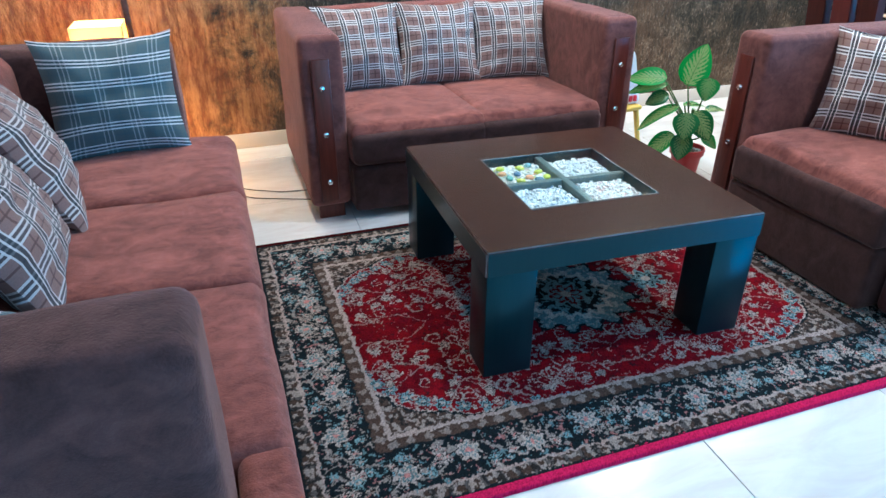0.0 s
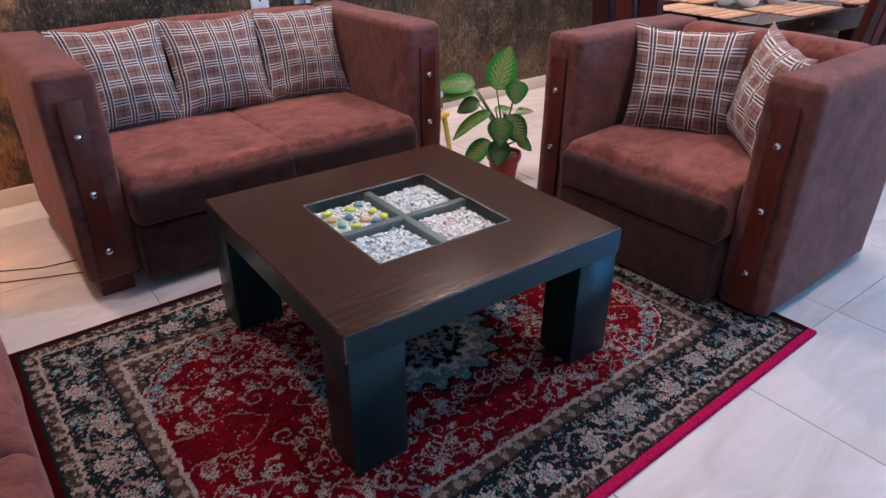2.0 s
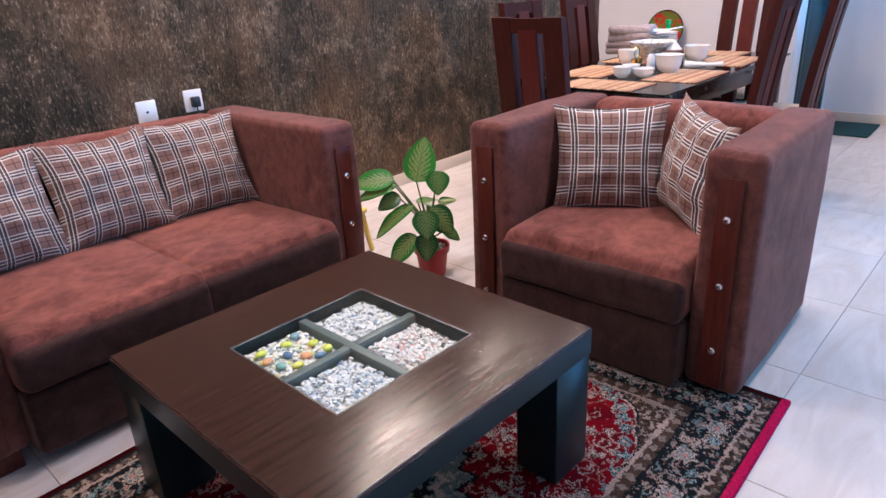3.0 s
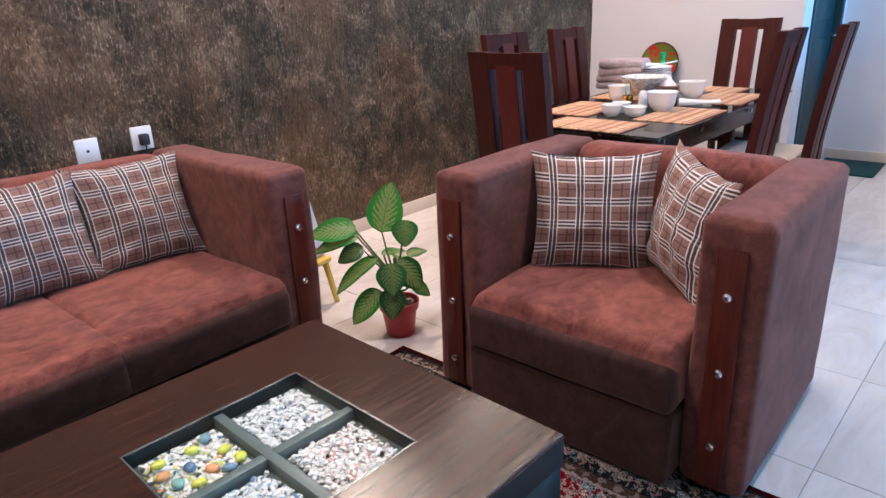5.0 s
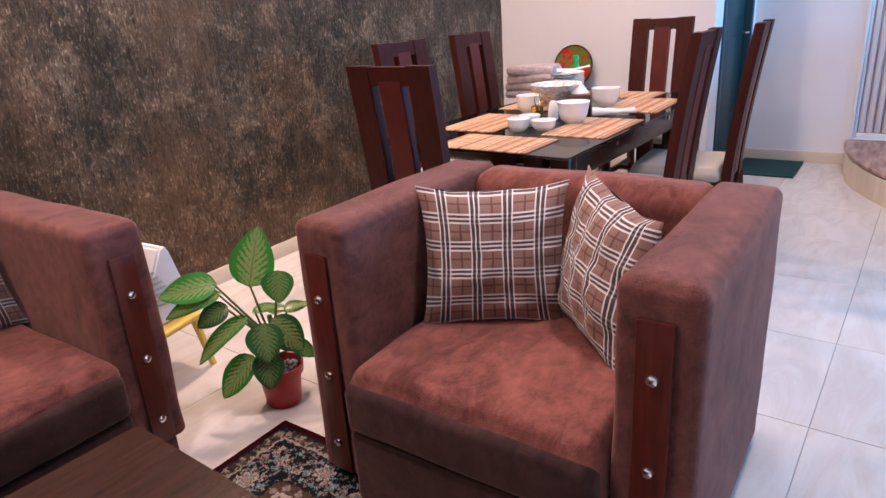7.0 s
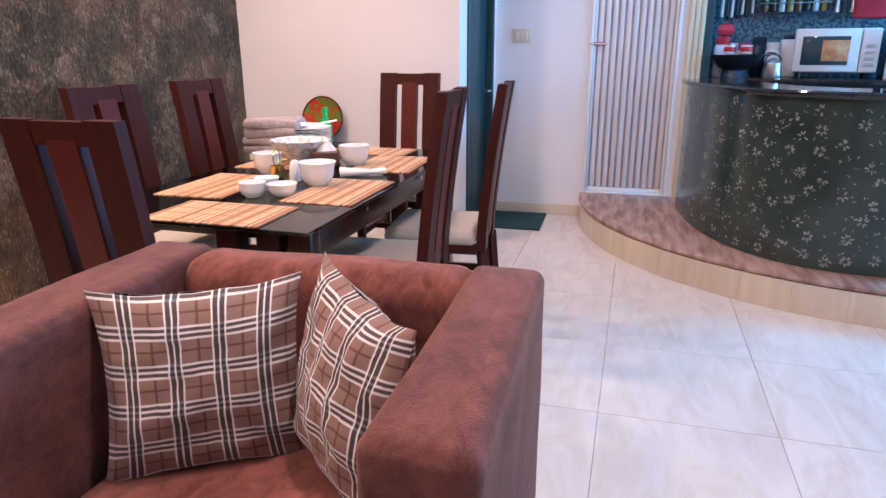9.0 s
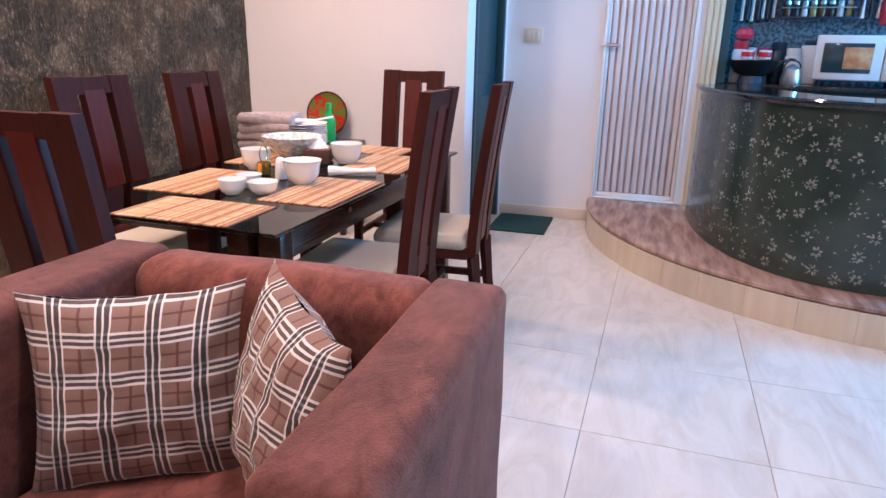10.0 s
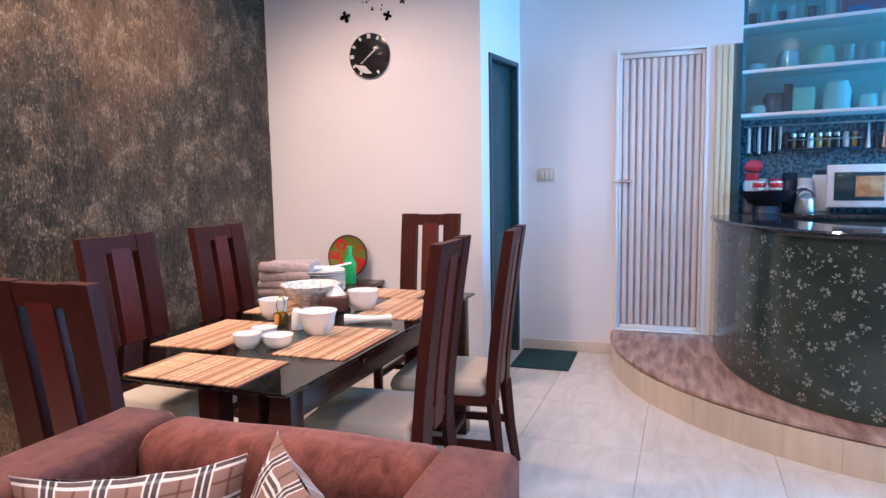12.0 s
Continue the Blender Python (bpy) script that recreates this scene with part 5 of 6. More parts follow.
# ---- doors and walls' fittings ----
passage = wall("wall_passage", 0.0, 0.712, 0.0, 0.14, 0, CEIL, WALL_WHITE, "white painted return wall with a dark door", [(0.13, 0.655, 0.0, 2.23)])
PASS = pose(ALCOVE, 2.12, 0, 0, 0, -9.9)
passage.matrix_basis = PASS
dd = thing("door_1", PASS, "closed dark teal wooden door in its frame", "door", "", "structure")
part("door_leaf", box(0.165, 0.62, 0.045, 0.085, 0.01, 2.19, 0.003), TEALDOOR, dd)
for z0, z1 in ((0.15, 0.95), (1.10, 2.05)):
    part("door_panel", box(0.23, 0.555, 0.036, 0.0445, z0, z1, 0.006), TEALDOOR, dd)
for x0, x1, z0, z1 in ((0.13, 0.165, 0, 2.23), (0.62, 0.655, 0, 2.23), (0.165, 0.62, 2.195, 2.23)):
    part("door_frame", box(x0, x1, -0.012, 0.10, z0, z1, 0.004), TEALDOOR, dd)
part("door_handle", tube([(0.575, 0.036, 0.98), (0.575, -0.012, 0.98), (0.50, -0.015, 0.98)], 0.009, 8), CHROME, dd, "chrome lever handle")

pd = thing("door_2", pose(EAST, 0, 0), "pale pvc door with vertical brown-grooved slats", "door", "", "structure")
part("door_leaf", box(0.035, 0.06, 0.665, 1.255, 0.20, 2.25, 0.002), PVCDARK, pd, "brown marbled pvc leaf")
_n = 11
for i in range(_n):
    y0 = 0.690 + (1.235 - 0.690) * i / _n
    o = part("slat", box(0.018, 0.036, y0 + 0.006, y0 + 0.006 + 0.034, 0.24, 2.21, 0.007), PVC, pd) if i == 0 else again(o, pose(0, y0 - 0.690, 0), pd)
for y0, y1, z0, z1 in ((0.64, 0.665, 0.19, 2.27), (1.255, 1.28, 0.19, 2.27), (0.665, 1.255, 2.25, 2.27), (0.665, 1.255, 0.19, 0.20)):
    part("door_frame", box(-0.012, 0.10, y0, y1, z0, z1, 0.003), WHITEPL, pd)
for y0, y1, z0, z1 in ((0.667, 0.688, 0.202, 2.248), (1.237, 1.253, 0.202, 2.248), (0.689, 1.236, 0.202, 0.236), (0.689, 1.236, 2.214, 2.248)):
    part("leaf_edge", box(0.014, 0.034, y0, y1, z0, z1, 0.003), WHITEPL, pd)
latch = part("latch", box(-0.010, 0.012, 1.17, 1.275, 1.31, 1.335, 0.004), mat("pink_red_enamel", (0.45, 0.10, 0.12), 0.35, color2=(0.6, 0.2, 0.2), scale=30), pd, "pinkish metal slide latch")
part("bolt", tube([(-0.018, 1.15, 1.322), (-0.018, 1.29, 1.322)], 0.006, 8), CHROME, latch)

pillar = thing("pillar_panel", pose(EAST, 0.43, 0), "cream ribbed pvc corner panel", "wall panel")
part("panel_back", box(-0.010, -0.001, 0.055, 0.17, 0.19, 2.26, 0.002), CREAM, pillar)
part("edge_strip", box(-0.014, -0.001, 0.0, 0.054, 0.19, 2.26, 0.002), TEALDOOR, pillar, "dark blue edge strip")
for i in range(3):
    part("rib", box(-0.022, -0.0105, 0.058 + 0.038 * i, 0.090 + 0.038 * i, 0.19, 2.25, 0.005), CREAM, pillar)

sw = thing("switch_plate", pose(EAST, 1.795, 1.382), "cream double switch plate on the white wall", "light switch")
part("plate", box(-0.010, 0.0, -0.07, 0.07, -0.052, 0.052, 0.003), mat("ivory_plastic", (0.66, 0.58, 0.46), 0.4), sw)
for y in (-0.032, 0.0, 0.032):
    part("rocker", box(-0.015, -0.0102, y - 0.012, y + 0.012, -0.03, 0.03, 0.002), mat("ivory_plastic_pale", (0.72, 0.66, 0.56), 0.35), sw)
for i, x in enumerate((1.685, 1.925)):
    so = thing("wall_socket", pose(x, NORTH, (0.780, 0.797)[i]), "white plastic wall socket on the dark wall", "wall socket", "wall sockets")
    part("plate", box(-0.048, 0.048, -0.012, 0.0, -0.052, 0.052, 0.004), WHITEPL, so)
    if i:
        part("plug", box(-0.02, 0.02, -0.045, -0.0125, -0.03, 0.02, 0.006), mat("black_plastic", (0.02, 0.02, 0.02), 0.4), so)
        part("cord", tube([(0, -0.035, -0.03), (0.0, -0.045, -0.2), (0.02, -0.03, -0.55), (0.03, -0.02, -0.79)], 0.004, 6), mat("black_cord", (0.02, 0.02, 0.02), 0.5), so)
    else:
        part("socket_hole", cyl(0.006, 0, 0.003, 10, m=pose(0, -0.012, 0, 90, 0, 0)), mat("dark_hole", (0.03, 0.03, 0.03), 0.6), so)

# skirting
SK = 0.085
for name, x0, x1, y0, y1 in (("baseboard_dining", ALCOVE - 0.012, ALCOVE, 2.12, NORTH), ("baseboard_east", EAST - 0.012, EAST, 1.285, 1.99), ("baseboard_north", WEST, ALCOVE - 0.013, NORTH - 0.012, NORTH), ("baseboard_west", WEST, WEST + 0.012, SOUTH, NORTH - 0.013)):
    tagged(part(name, box(x0, x1, y0, y1, 0.0, SK, 0.003), SKIRT, None), "cream tile skirting along the wall", "baseboard", "", "structure")

# wall clock with butterflies
BLACKGL = mat("black_acrylic", (0.012, 0.012, 0.014), 0.12, color2=(0.018, 0.018, 0.02), scale=4)
MIRRORW = mat("pale_mirror_print", (0.72, 0.72, 0.72), 0.25, 0.2)
ck = thing("wall_clock", pose(ALCOVE, 2.935, 2.245, 0, 0, 0), "round black acrylic wall clock with pale markers", "wall clock")
CKM = pose(0, 0, 0, 0, -90, 0)
part("face", cyl(0.158, 0.004, 0.016, 48, bevel=0.002), BLACKGL, ck, "", CKM)
for k in range(12):
    a = k * math.pi / 6
    if k in (3, 5, 6, 7):
        continue
    w, h = (0.009, 0.024) if k % 3 else (0.013, 0.030)
    part("marker", box(-w, w, -h / 2, h / 2, 0.0165, 0.0185), MIRRORW, ck, "", CKM @ Matrix.Rotation(a, 4, "Z") @ Matrix.Translation((0, 0.136, 0)), False)
part("hour_hand", box(-0.004, 0.004, -0.01, 0.055, 0.020, 0.0215), MIRRORW, ck, "", CKM @ Matrix.Rotation(radians(-140), 4, "Z"), False)
part("minute_hand", box(-0.003, 0.003, -0.01, 0.085, 0.0225, 0.024), MIRRORW, ck, "", CKM @ Matrix.Rotation(radians(40), 4, "Z"), False)
cres = bmesh.new()
_ra, _rb = [], []
for i in range(21):
    a = radians(25 + 75 * i / 20)
    _ra.append(cres.verts.new((0.125 * math.cos(a + 1.57), 0.125 * math.sin(a + 1.57), 0.017)))
    k = math.sin(math.pi * i / 20)
    _rb.append(cres.verts.new(((0.125 - 0.045 * k) * math.cos(a + 1.57), (0.125 - 0.045 * k) * math.sin(a + 1.57), 0.017)))
for i in range(20):
    try:
        cres.faces.new((_ra[i], _ra[i + 1], _rb[i + 1], _rb[i]))
    except ValueError:
        pass
bmesh.ops.remove_doubles(cres, verts=cres.verts, dist=0.0004)
part("crescent", cres, MIRRORW, ck, "", CKM, False)


def butterfly(y, z, size, turn):
    bm = bmesh.new()
    for s in (-1, 1):
        for up, ln, wd in ((0.9, 1.0, 0.42), (-0.5, 0.7, 0.34)):
            pts = []
            for i in range(12):
                a = 2 * math.pi * i / 12
                px, py = ln * (0.5 + 0.5 * math.cos(a)), wd * math.sin(a) * (0.4 + 0.6 * (0.5 + 0.5 * math.cos(a)))
                c, sn = math.cos(up), math.sin(up)
                pts.append(bm.verts.new((s * (px * c - py * sn) * size, (px * sn + py * c) * size, 0.0)))
            bm.faces.new(pts)
    bmesh.ops.solidify(bm, geom=bm.faces[:], thickness=0.003)
    ob = part("butterfly_decal", bm, BLACKGL, None, "", pose(ALCOVE - 0.005, y, z) @ CKM @ Matrix.Rotation(radians(turn), 4, "Z"), False)
    tagged(ob, "small black acrylic butterfly on the white wall", "wall decal", "butterfly decals")


butterfly(2.785, 2.515, 0.042, 25)
butterfly(2.67, 2.60, 0.030, -20)
butterfly(3.115, 2.54, 0.052, 60)
butterfly(2.80, 2.68, 0.036, 10)
dots = bmesh.new()
_r = random.Random(3)
for k in range(16):
    yy, zz = 2.87 + _r.uniform(-0.09, 0.11), 2.60 + _r.uniform(-0.045, 0.09)
    cyl(0.0065, 0.0, 0.003, 10, bm=dots, m=pose(ALCOVE - 0.0005, yy, zz) @ CKM)
tagged(part("dot_decals", dots, BLACKGL, None, "", None, False), "cluster of tiny black dots on the wall", "wall decal", "", "stuff")

# door mat
MATT = mat("dark_teal_coir", (0.004, 0.042, 0.046), 0.95, color2=(0.008, 0.060, 0.064), scale=120, detail=2, bump=0.8, bscale=300)
tagged(part("door_mat", box(6.14, 6.66, 1.545, 1.965, 0.0005, 0.014, 0.006), MATT, None), "dark teal door mat on the tiled floor", "door mat")

# ---- raised kitchen platform ----
PZ = 0.19


def curve_point(cx, cy, a, b, n, t):
    """A point of a quarter of a rounded, squarish curve; t runs from 0 (towards -x) to 1 (towards +y)."""
    f = t * math.pi / 2
    return Vector((cx - a * math.cos(f) ** (2 / n), cy + b * math.sin(f) ** (2 / n), 0))


def edge_line(cx, cy, a, b, n, count, tmax=1.0):
    pts = [curve_point(cx, cy, a, b, n, tmax * i / 400) for i in range(401)]
    run = [0.0]
    for p, q in zip(pts, pts[1:]):
        run.append(run[-1] + (q - p).length)
    out, k = [], 0
    for i in range(count + 1):
        want = run[-1] * i / count
        while k < 399 and run[k + 1] < want:
            k += 1
        f = (want - run[k]) / max(1e-9, run[k + 1] - run[k])
        out.append(pts[k].lerp(pts[k + 1], min(1, max(0, f))))
    return out


STEP = edge_line(6.70, -0.60, 1.95, 1.885, 2.0, 60)
plat = bmesh.new()
loop = [Vector((4.75, SOUTH, 0))] + STEP + [Vector((EAST, 1.287, 0)), Vector((EAST, 0.60, 0)), Vector((8.0, 0.60, 0)), Vector((8.0, SOUTH, 0))]
lowv = [plat.verts.new((p.x + 0.014, p.y - 0.006, 0)) for p in loop]
topv = [plat.verts.new((p.x + 0.014, p.y - 0.006, PZ - 0.003)) for p in loop]
for i in range(len(loop)):
    j = (i + 1) % len(loop)
    plat.faces.new((lowv[j], lowv[i], topv[i], topv[j]))
plat.faces.new(list(reversed(topv)))
bmesh.ops.recalc_face_normals(plat, faces=plat.faces)
platform = tagged(part("platform", plat, WOODTILE, None, "", None, False), "raised curved kitchen platform with wood-look tiles", "platform", "", "structure")
nose = bmesh.new()
rows = [(0.0, PZ - 0.028), (-0.012, PZ - 0.02), (-0.012, PZ - 0.004), (-0.004, PZ), (0.05, PZ)]


def out_dir(line, i):
    d = (line[min(i + 1, len(line) - 1)] - line[max(i - 1, 0)]).normalized()
    return Vector((-d.y, d.x, 0))


grid = [[nose.verts.new(p + out_dir(STEP, i) * -o + Vector((0, 0, z))) for o, z in rows] for i, p in enumerate(STEP)]
for a, b in zip(grid, grid[1:]):
    for k in range(len(rows) - 1):
        nose.faces.new((a[k], b[k], b[k + 1], a[k + 1]))
bmesh.ops.recalc_face_normals(nose, faces=nose.faces)
part("nosing", nose, WOODTILE, platform)
for i in range(0, 60, 5):
    seg = STEP[i:i + 6]
    bm = bmesh.new()
    ra = [bm.verts.new(p.lerp(seg[1], 0.02) if k == 0 else p) for k, p in enumerate(seg)]
    rb = [bm.verts.new(v.co + Vector((0, 0, PZ - 0.030))) for v in ra]
    for k in range(5):
        bm.faces.new((ra[k], ra[k + 1], rb[k + 1], rb[k]))
    bmesh.ops.recalc_face_normals(bm, faces=bm.faces)
    bmesh.ops.solidify(bm, geom=bm.faces[:], thickness=0.012)
    part("riser_tile", bm, STEPTILE, platform, "cream riser tile")

# curved bar counter
CZ = 1.085
COUNTER = mat("green_black_laminate", (0.024, 0.040, 0.034), 0.14, color2=(0.046, 0.070, 0.060), scale=5, detail=5, fac=0.8, rvar=0.05)
bar = thing("bar_counter", pose(0, 0, 0), "curved dark green bar counter with white flower print", "counter")
BARL = edge_line(6.45, -0.33, 1.46, 0.92, 2.4, 56)
bm = bmesh.new()
fr = [(bm.verts.new(p + Vector((0, 0, PZ))), bm.verts.new(p + Vector((0, 0, CZ - 0.035)))) for p in BARL]
bk = [(bm.verts.new(p - out_dir(BARL, i) * 0.10 + Vector((0, 0, PZ))), bm.verts.new(p - out_dir(BARL, i) * 0.10 + Vector((0, 0, CZ - 0.035)))) for i, p in enumerate(BARL)]
for i in range(len(BARL) - 1):
    bm.faces.new((fr[i][0], fr[i + 1][0], fr[i + 1][1], fr[i][1]))
    bm.faces.new((bk[i + 1][0], bk[i][0], bk[i][1], bk[i + 1][1]))
for i in (0, len(BARL) - 1):
    bm.faces.new((fr[i][0], fr[i][1], bk[i][1], bk[i][0]))
bmesh.ops.recalc_face_normals(bm, faces=bm.faces)
part("front", bm, COUNTER, bar)
bm = bmesh.new()
prof = [(-0.36, CZ - 0.034), (0.030, CZ - 0.034), (0.038, CZ - 0.022), (0.038, CZ - 0.010), (0.028, CZ), (-0.36, CZ)]
ring = [[bm.verts.new(p + out_dir(BARL, i) * o + Vector((0, 0, z))) for o, z in prof] for i, p in enumerate(BARL)]
for a, b in zip(ring, ring[1:]):
    for k in range(len(prof)):
        bm.faces.new((a[k], b[k], b[(k + 1) % len(prof)], a[(k + 1) % len(prof)]))
bm.faces.new(ring[0])
bm.faces.new(list(reversed(ring[-1])))
bmesh.ops.recalc_face_normals(bm, faces=bm.faces)
part("worktop", bm, GRANITE, bar, "polished black granite worktop")
e0 = BARL[0]
part("edge_strip", box(e0.x - 0.018, e0.x + 0.10, e0.y - 0.03, e0.y - 0.001, PZ, CZ - 0.035, 0.003), ALU, bar, "pale aluminium edge strip")
PETAL = mat("grey_white_petal_print", (0.06, 0.08, 0.07), 0.25, color2=(0.36, 0.38, 0.36), scale=90, detail=4, fac=0.5)
bm = bmesh.new()
_r = random.Random(11)
placed = []
for k in range(5000):
    i = _r.uniform(0.5, len(BARL) - 2)
    z = _r.uniform(PZ + 0.03, CZ - 0.07)
    big = len(placed) < 88
    p = BARL[int(i)].lerp(BARL[int(i) + 1], i % 1)
    gap = 0.084 if big else 0.034
    if any((p - q).length ** 2 + (z - w) ** 2 < gap ** 2 for q, w in placed):
        continue
    if len(placed) > 430:
        break
    placed.append((p.copy(), z))
    o = out_dir(BARL, int(i))
    t = Vector((-o.y, o.x, 0))
    c = p + o * 0.0012 + Vector((0, 0, z))
    if big:
        for n in range(7):
            if _r.random() < 0.2:
                continue
            a = n * 2 * math.pi / 7 + _r.uniform(0, 0.5)
            vs = []
            for m in range(8):
                f = 2 * math.pi * m / 8
                px, py = 0.019 + 0.0105 * math.cos(f) * (1 + 0.3 * math.sin(3 * f + k)), 0.0060 * math.sin(f) * (1 + 0.3 * math.cos(2 * f + k))
                qx, qy = px * math.cos(a) - py * math.sin(a), px * math.sin(a) + py * math.cos(a)
                vs.append(bm.verts.new(c + t * qx + Vector((0, 0, qy))))
            bm.faces.new(vs)
    else:
        for n in range(_r.choice((1, 2, 3))):
            w, a = _r.uniform(0.004, 0.009), _r.uniform(0, 3.1)
            cc = c + t * _r.uniform(-0.015, 0.015) + Vector((0, 0, _r.uniform(-0.012, 0.012)))
            vs = []
            for m in range(6):
                f = 2 * math.pi * m / 6
                px, py = w * math.cos(f), w * 0.45 * math.sin(f)
                vs.append(bm.verts.new(cc + t * (px * math.cos(a) - py * math.sin(a)) + Vector((0, 0, px * math.sin(a) + py * math.cos(a)))))
            bm.faces.new(vs)
tagged(part("flower_print", bm, PETAL, bar, "scattered white blossom print", None, False), "", "", "", "stuff")

# ---- kitchen ----
KM = pose(6.83, 0.43, 0, 0, 0, -101.5)
TEALWALL = mat("blue_mosaic_backsplash", (0.02, 0.07, 0.10), 0.15, color2=(0.10, 0.22, 0.27), scale=45, detail=1, fac=0.3)
# pale teal paints in the window's cyan haze on the cabinet's glass doors
BLUEGREY = mat("teal_cabinet_interior", (0.44, 0.64, 0.64), 0.5, color2=(0.52, 0.72, 0.72), scale=3, fac=1)
kw = part("wall_kitchen_back", box(-0.10, 3.2, 0.36, 0.46, PZ, CEIL), TEALWALL, None, "", KM, False)
tagged(kw, "blue mosaic tiled kitchen wall", "wall", "", "structure")
kb = thing("kitchen_base_unit", KM, "dark kitchen base unit with a black granite top", "kitchen unit")
part("carcass", box(0.0, 2.6, -0.20, 0.355, PZ, 1.05, 0.003), TEALDOOR, kb)
part("worktop", box(0.0, 2.6, -0.24, 0.355, 1.051, 1.085, 0.004), GRANITE, kb)
cab = thing("wall_cabinet", KM, "white-framed wall cabinet with teal glass doors", "wall cabinet")
CB0, CB1 = 1.765, 2.80
part("back", box(0.0, 1.9, 0.335, 0.355, CB0, CB1), BLUEGREY, cab, "", None, False)
part("side", box(-0.02, 0.0, 0.0, 0.355, CB0, CB1, 0.002), TEALDOOR, cab)
part("side", box(1.9, 1.92, 0.0, 0.355, CB0, CB1, 0.002), TEALDOOR, cab)
for z in (CB0, 2.07, 2.385, CB1 - 0.02):
    part("shelf", box(0.001, 1.899, 0.012, 0.334, z, z + 0.018), BLUEGREY, cab, "", None, False)
for z in (CB0 - 0.004, 2.066, 2.381, CB1 - 0.024):
    part("door_rail", box(-0.02, 1.92, -0.014, 0.010, z, z + 0.024, 0.003), ALU, cab)
for x in (-0.02, 0.92, 1.9):
    part("door_stile", box(x, x + 0.02, -0.0145, 0.0095, CB0 + 0.0205, CB1 - 0.025, 0.003), ALU, cab)
pg = part("glass_door", box(0.0, 0.92, -0.004, 0.001, CB0 + 0.02, CB1 - 0.024), TEALGLASS, cab, "teal tinted glass", None, False)
pg.visible_shadow = False
pg = part("glass_door", box(0.94, 1.9, -0.004, 0.001, CB0 + 0.02, CB1 - 0.024), TEALGLASS, cab, "teal tinted glass", None, False)
pg.visible_shadow = False

SILVER = mat("brushed_steel", (0.55, 0.57, 0.58), 0.3, 0.9, color2=(0.65, 0.66, 0.67), scale=20)
NAVY = mat("dark_blue_enamel", (0.012, 0.03, 0.06), 0.25, color2=(0.02, 0.05, 0.09), scale=6)
PALEGR = mat("pale_green_plastic", (0.42, 0.58, 0.46), 0.4, color2=(0.5, 0.64, 0.54), scale=6)
REDP = mat("red_plastic", (0.55, 0.015, 0.03), 0.35, color2=(0.62, 0.03, 0.05), scale=6)
PINKP = mat("magenta_plastic", (0.48, 0.03, 0.16), 0.4, color2=(0.56, 0.06, 0.22), scale=5)
CLEAR2 = mat("frosty_glassware", (0.45, 0.58, 0.62), 0.1, color2=(0.62, 0.72, 0.75), scale=30)


def kit(name, x, y, z, bm, material, label, category, group=""):
    return tagged(part(name, bm, material, None, "", KM @ pose(x, y, z)), label, category, group)


def jar_profile(r, h):
    return [(r * 0.9, 0), (r, h * 0.04), (r, h * 0.75), (r * 0.8, h * 0.88), (r * 0.8, h), (r * 0.5, h)]


_r = random.Random(21)
S1, S2, S3 = CB0 + 0.0185, 2.0885, 2.4035
for x, r, h, mt, lb in ((0.12, 0.07, 0.07, WHITECER, "white bowl behind the cabinet glass"), (0.21, 0.075, 0.15, NAVY, "dark blue pot behind the cabinet glass"), (0.60, 0.085, 0.20, WHITEPL, "white jug behind the cabinet glass"), (0.79, 0.06, 0.10, WHITECER, "white cup stack behind the cabinet glass"), (0.90, 0.055, 0.11, WHITECER, "white cup stack behind the cabinet glass"), (1.08, 0.07, 0.12, WHITECER, "white tureen behind the cabinet glass")):
    kit("kitchen_pot", x, 0.17, S1, lathe(jar_profile(r, h), 20), mt, lb, "crockery", "crockery in the cabinet")
kit("storage_box", 0.40, 0.16, S1, box(-0.07, 0.07, -0.07, 0.07, 0, 0.17, 0.012), PALEGR, "pale green storage box in the cabinet", "storage box")
kit("storage_box", 0.30, 0.20, S1, box(-0.03, 0.03, -0.05, 0.05, 0, 0.21, 0.01), NAVY, "dark blue carton in the cabinet", "storage box")
for x, r, h, mt, lb in ((0.10, 0.07, 0.07, CLEAR2, "pale glass dish in the cabinet"), (0.30, 0.085, 0.15, SILVER, "grey metal cover in the cabinet"), (0.50, 0.09, 0.16, PALEGR, "pale green casserole in the cabinet")):
    kit("serving_dish", x, 0.17, S2, lathe([(r * 0.8, 0), (r, h * 0.1), (r, h * 0.5), (r * 0.8, h * 0.85), (r * 0.3, h)], 24), mt, lb, "dish", "dishes in the cabinet")
for k in range(7):
    kit("drinking_glass", 0.66 + 0.085 * k, 0.14 + 0.04 * (k % 2), S2, lathe([(0.026, 0), (0.032, 0.13), (0.029, 0.13), (0.022, 0.01)], 16), CLEAR2, "clear drinking glass on the cabinet shelf", "glass", "glasses in the cabinet")
for k in range(8):
    kit("drinking_glass", 0.06 + 0.062 * k, 0.13 + 0.05 * (k % 2), S3, lathe([(0.022, 0), (0.028, 0.10 + 0.02 * (k % 3)), (0.025, 0.10 + 0.02 * (k % 3)), (0.018, 0.01)], 16), CLEAR2 if k % 3 else NAVY, "small glass tumbler on the top shelf", "glass", "glasses in the cabinet")
kit("plastic_bottle", 0.545, 0.13, S3, lathe(jar_profile(0.04, 0.2), 18), WHITEPL, "white plastic bottle on the top shelf", "bottle")
kit("storage_tub", 0.78, 0.17, S3, box(-0.18, 0.18, -0.10, 0.10, 0, 0.20, 0.02), PINKP, "magenta plastic storage tub on the shelf", "storage box")
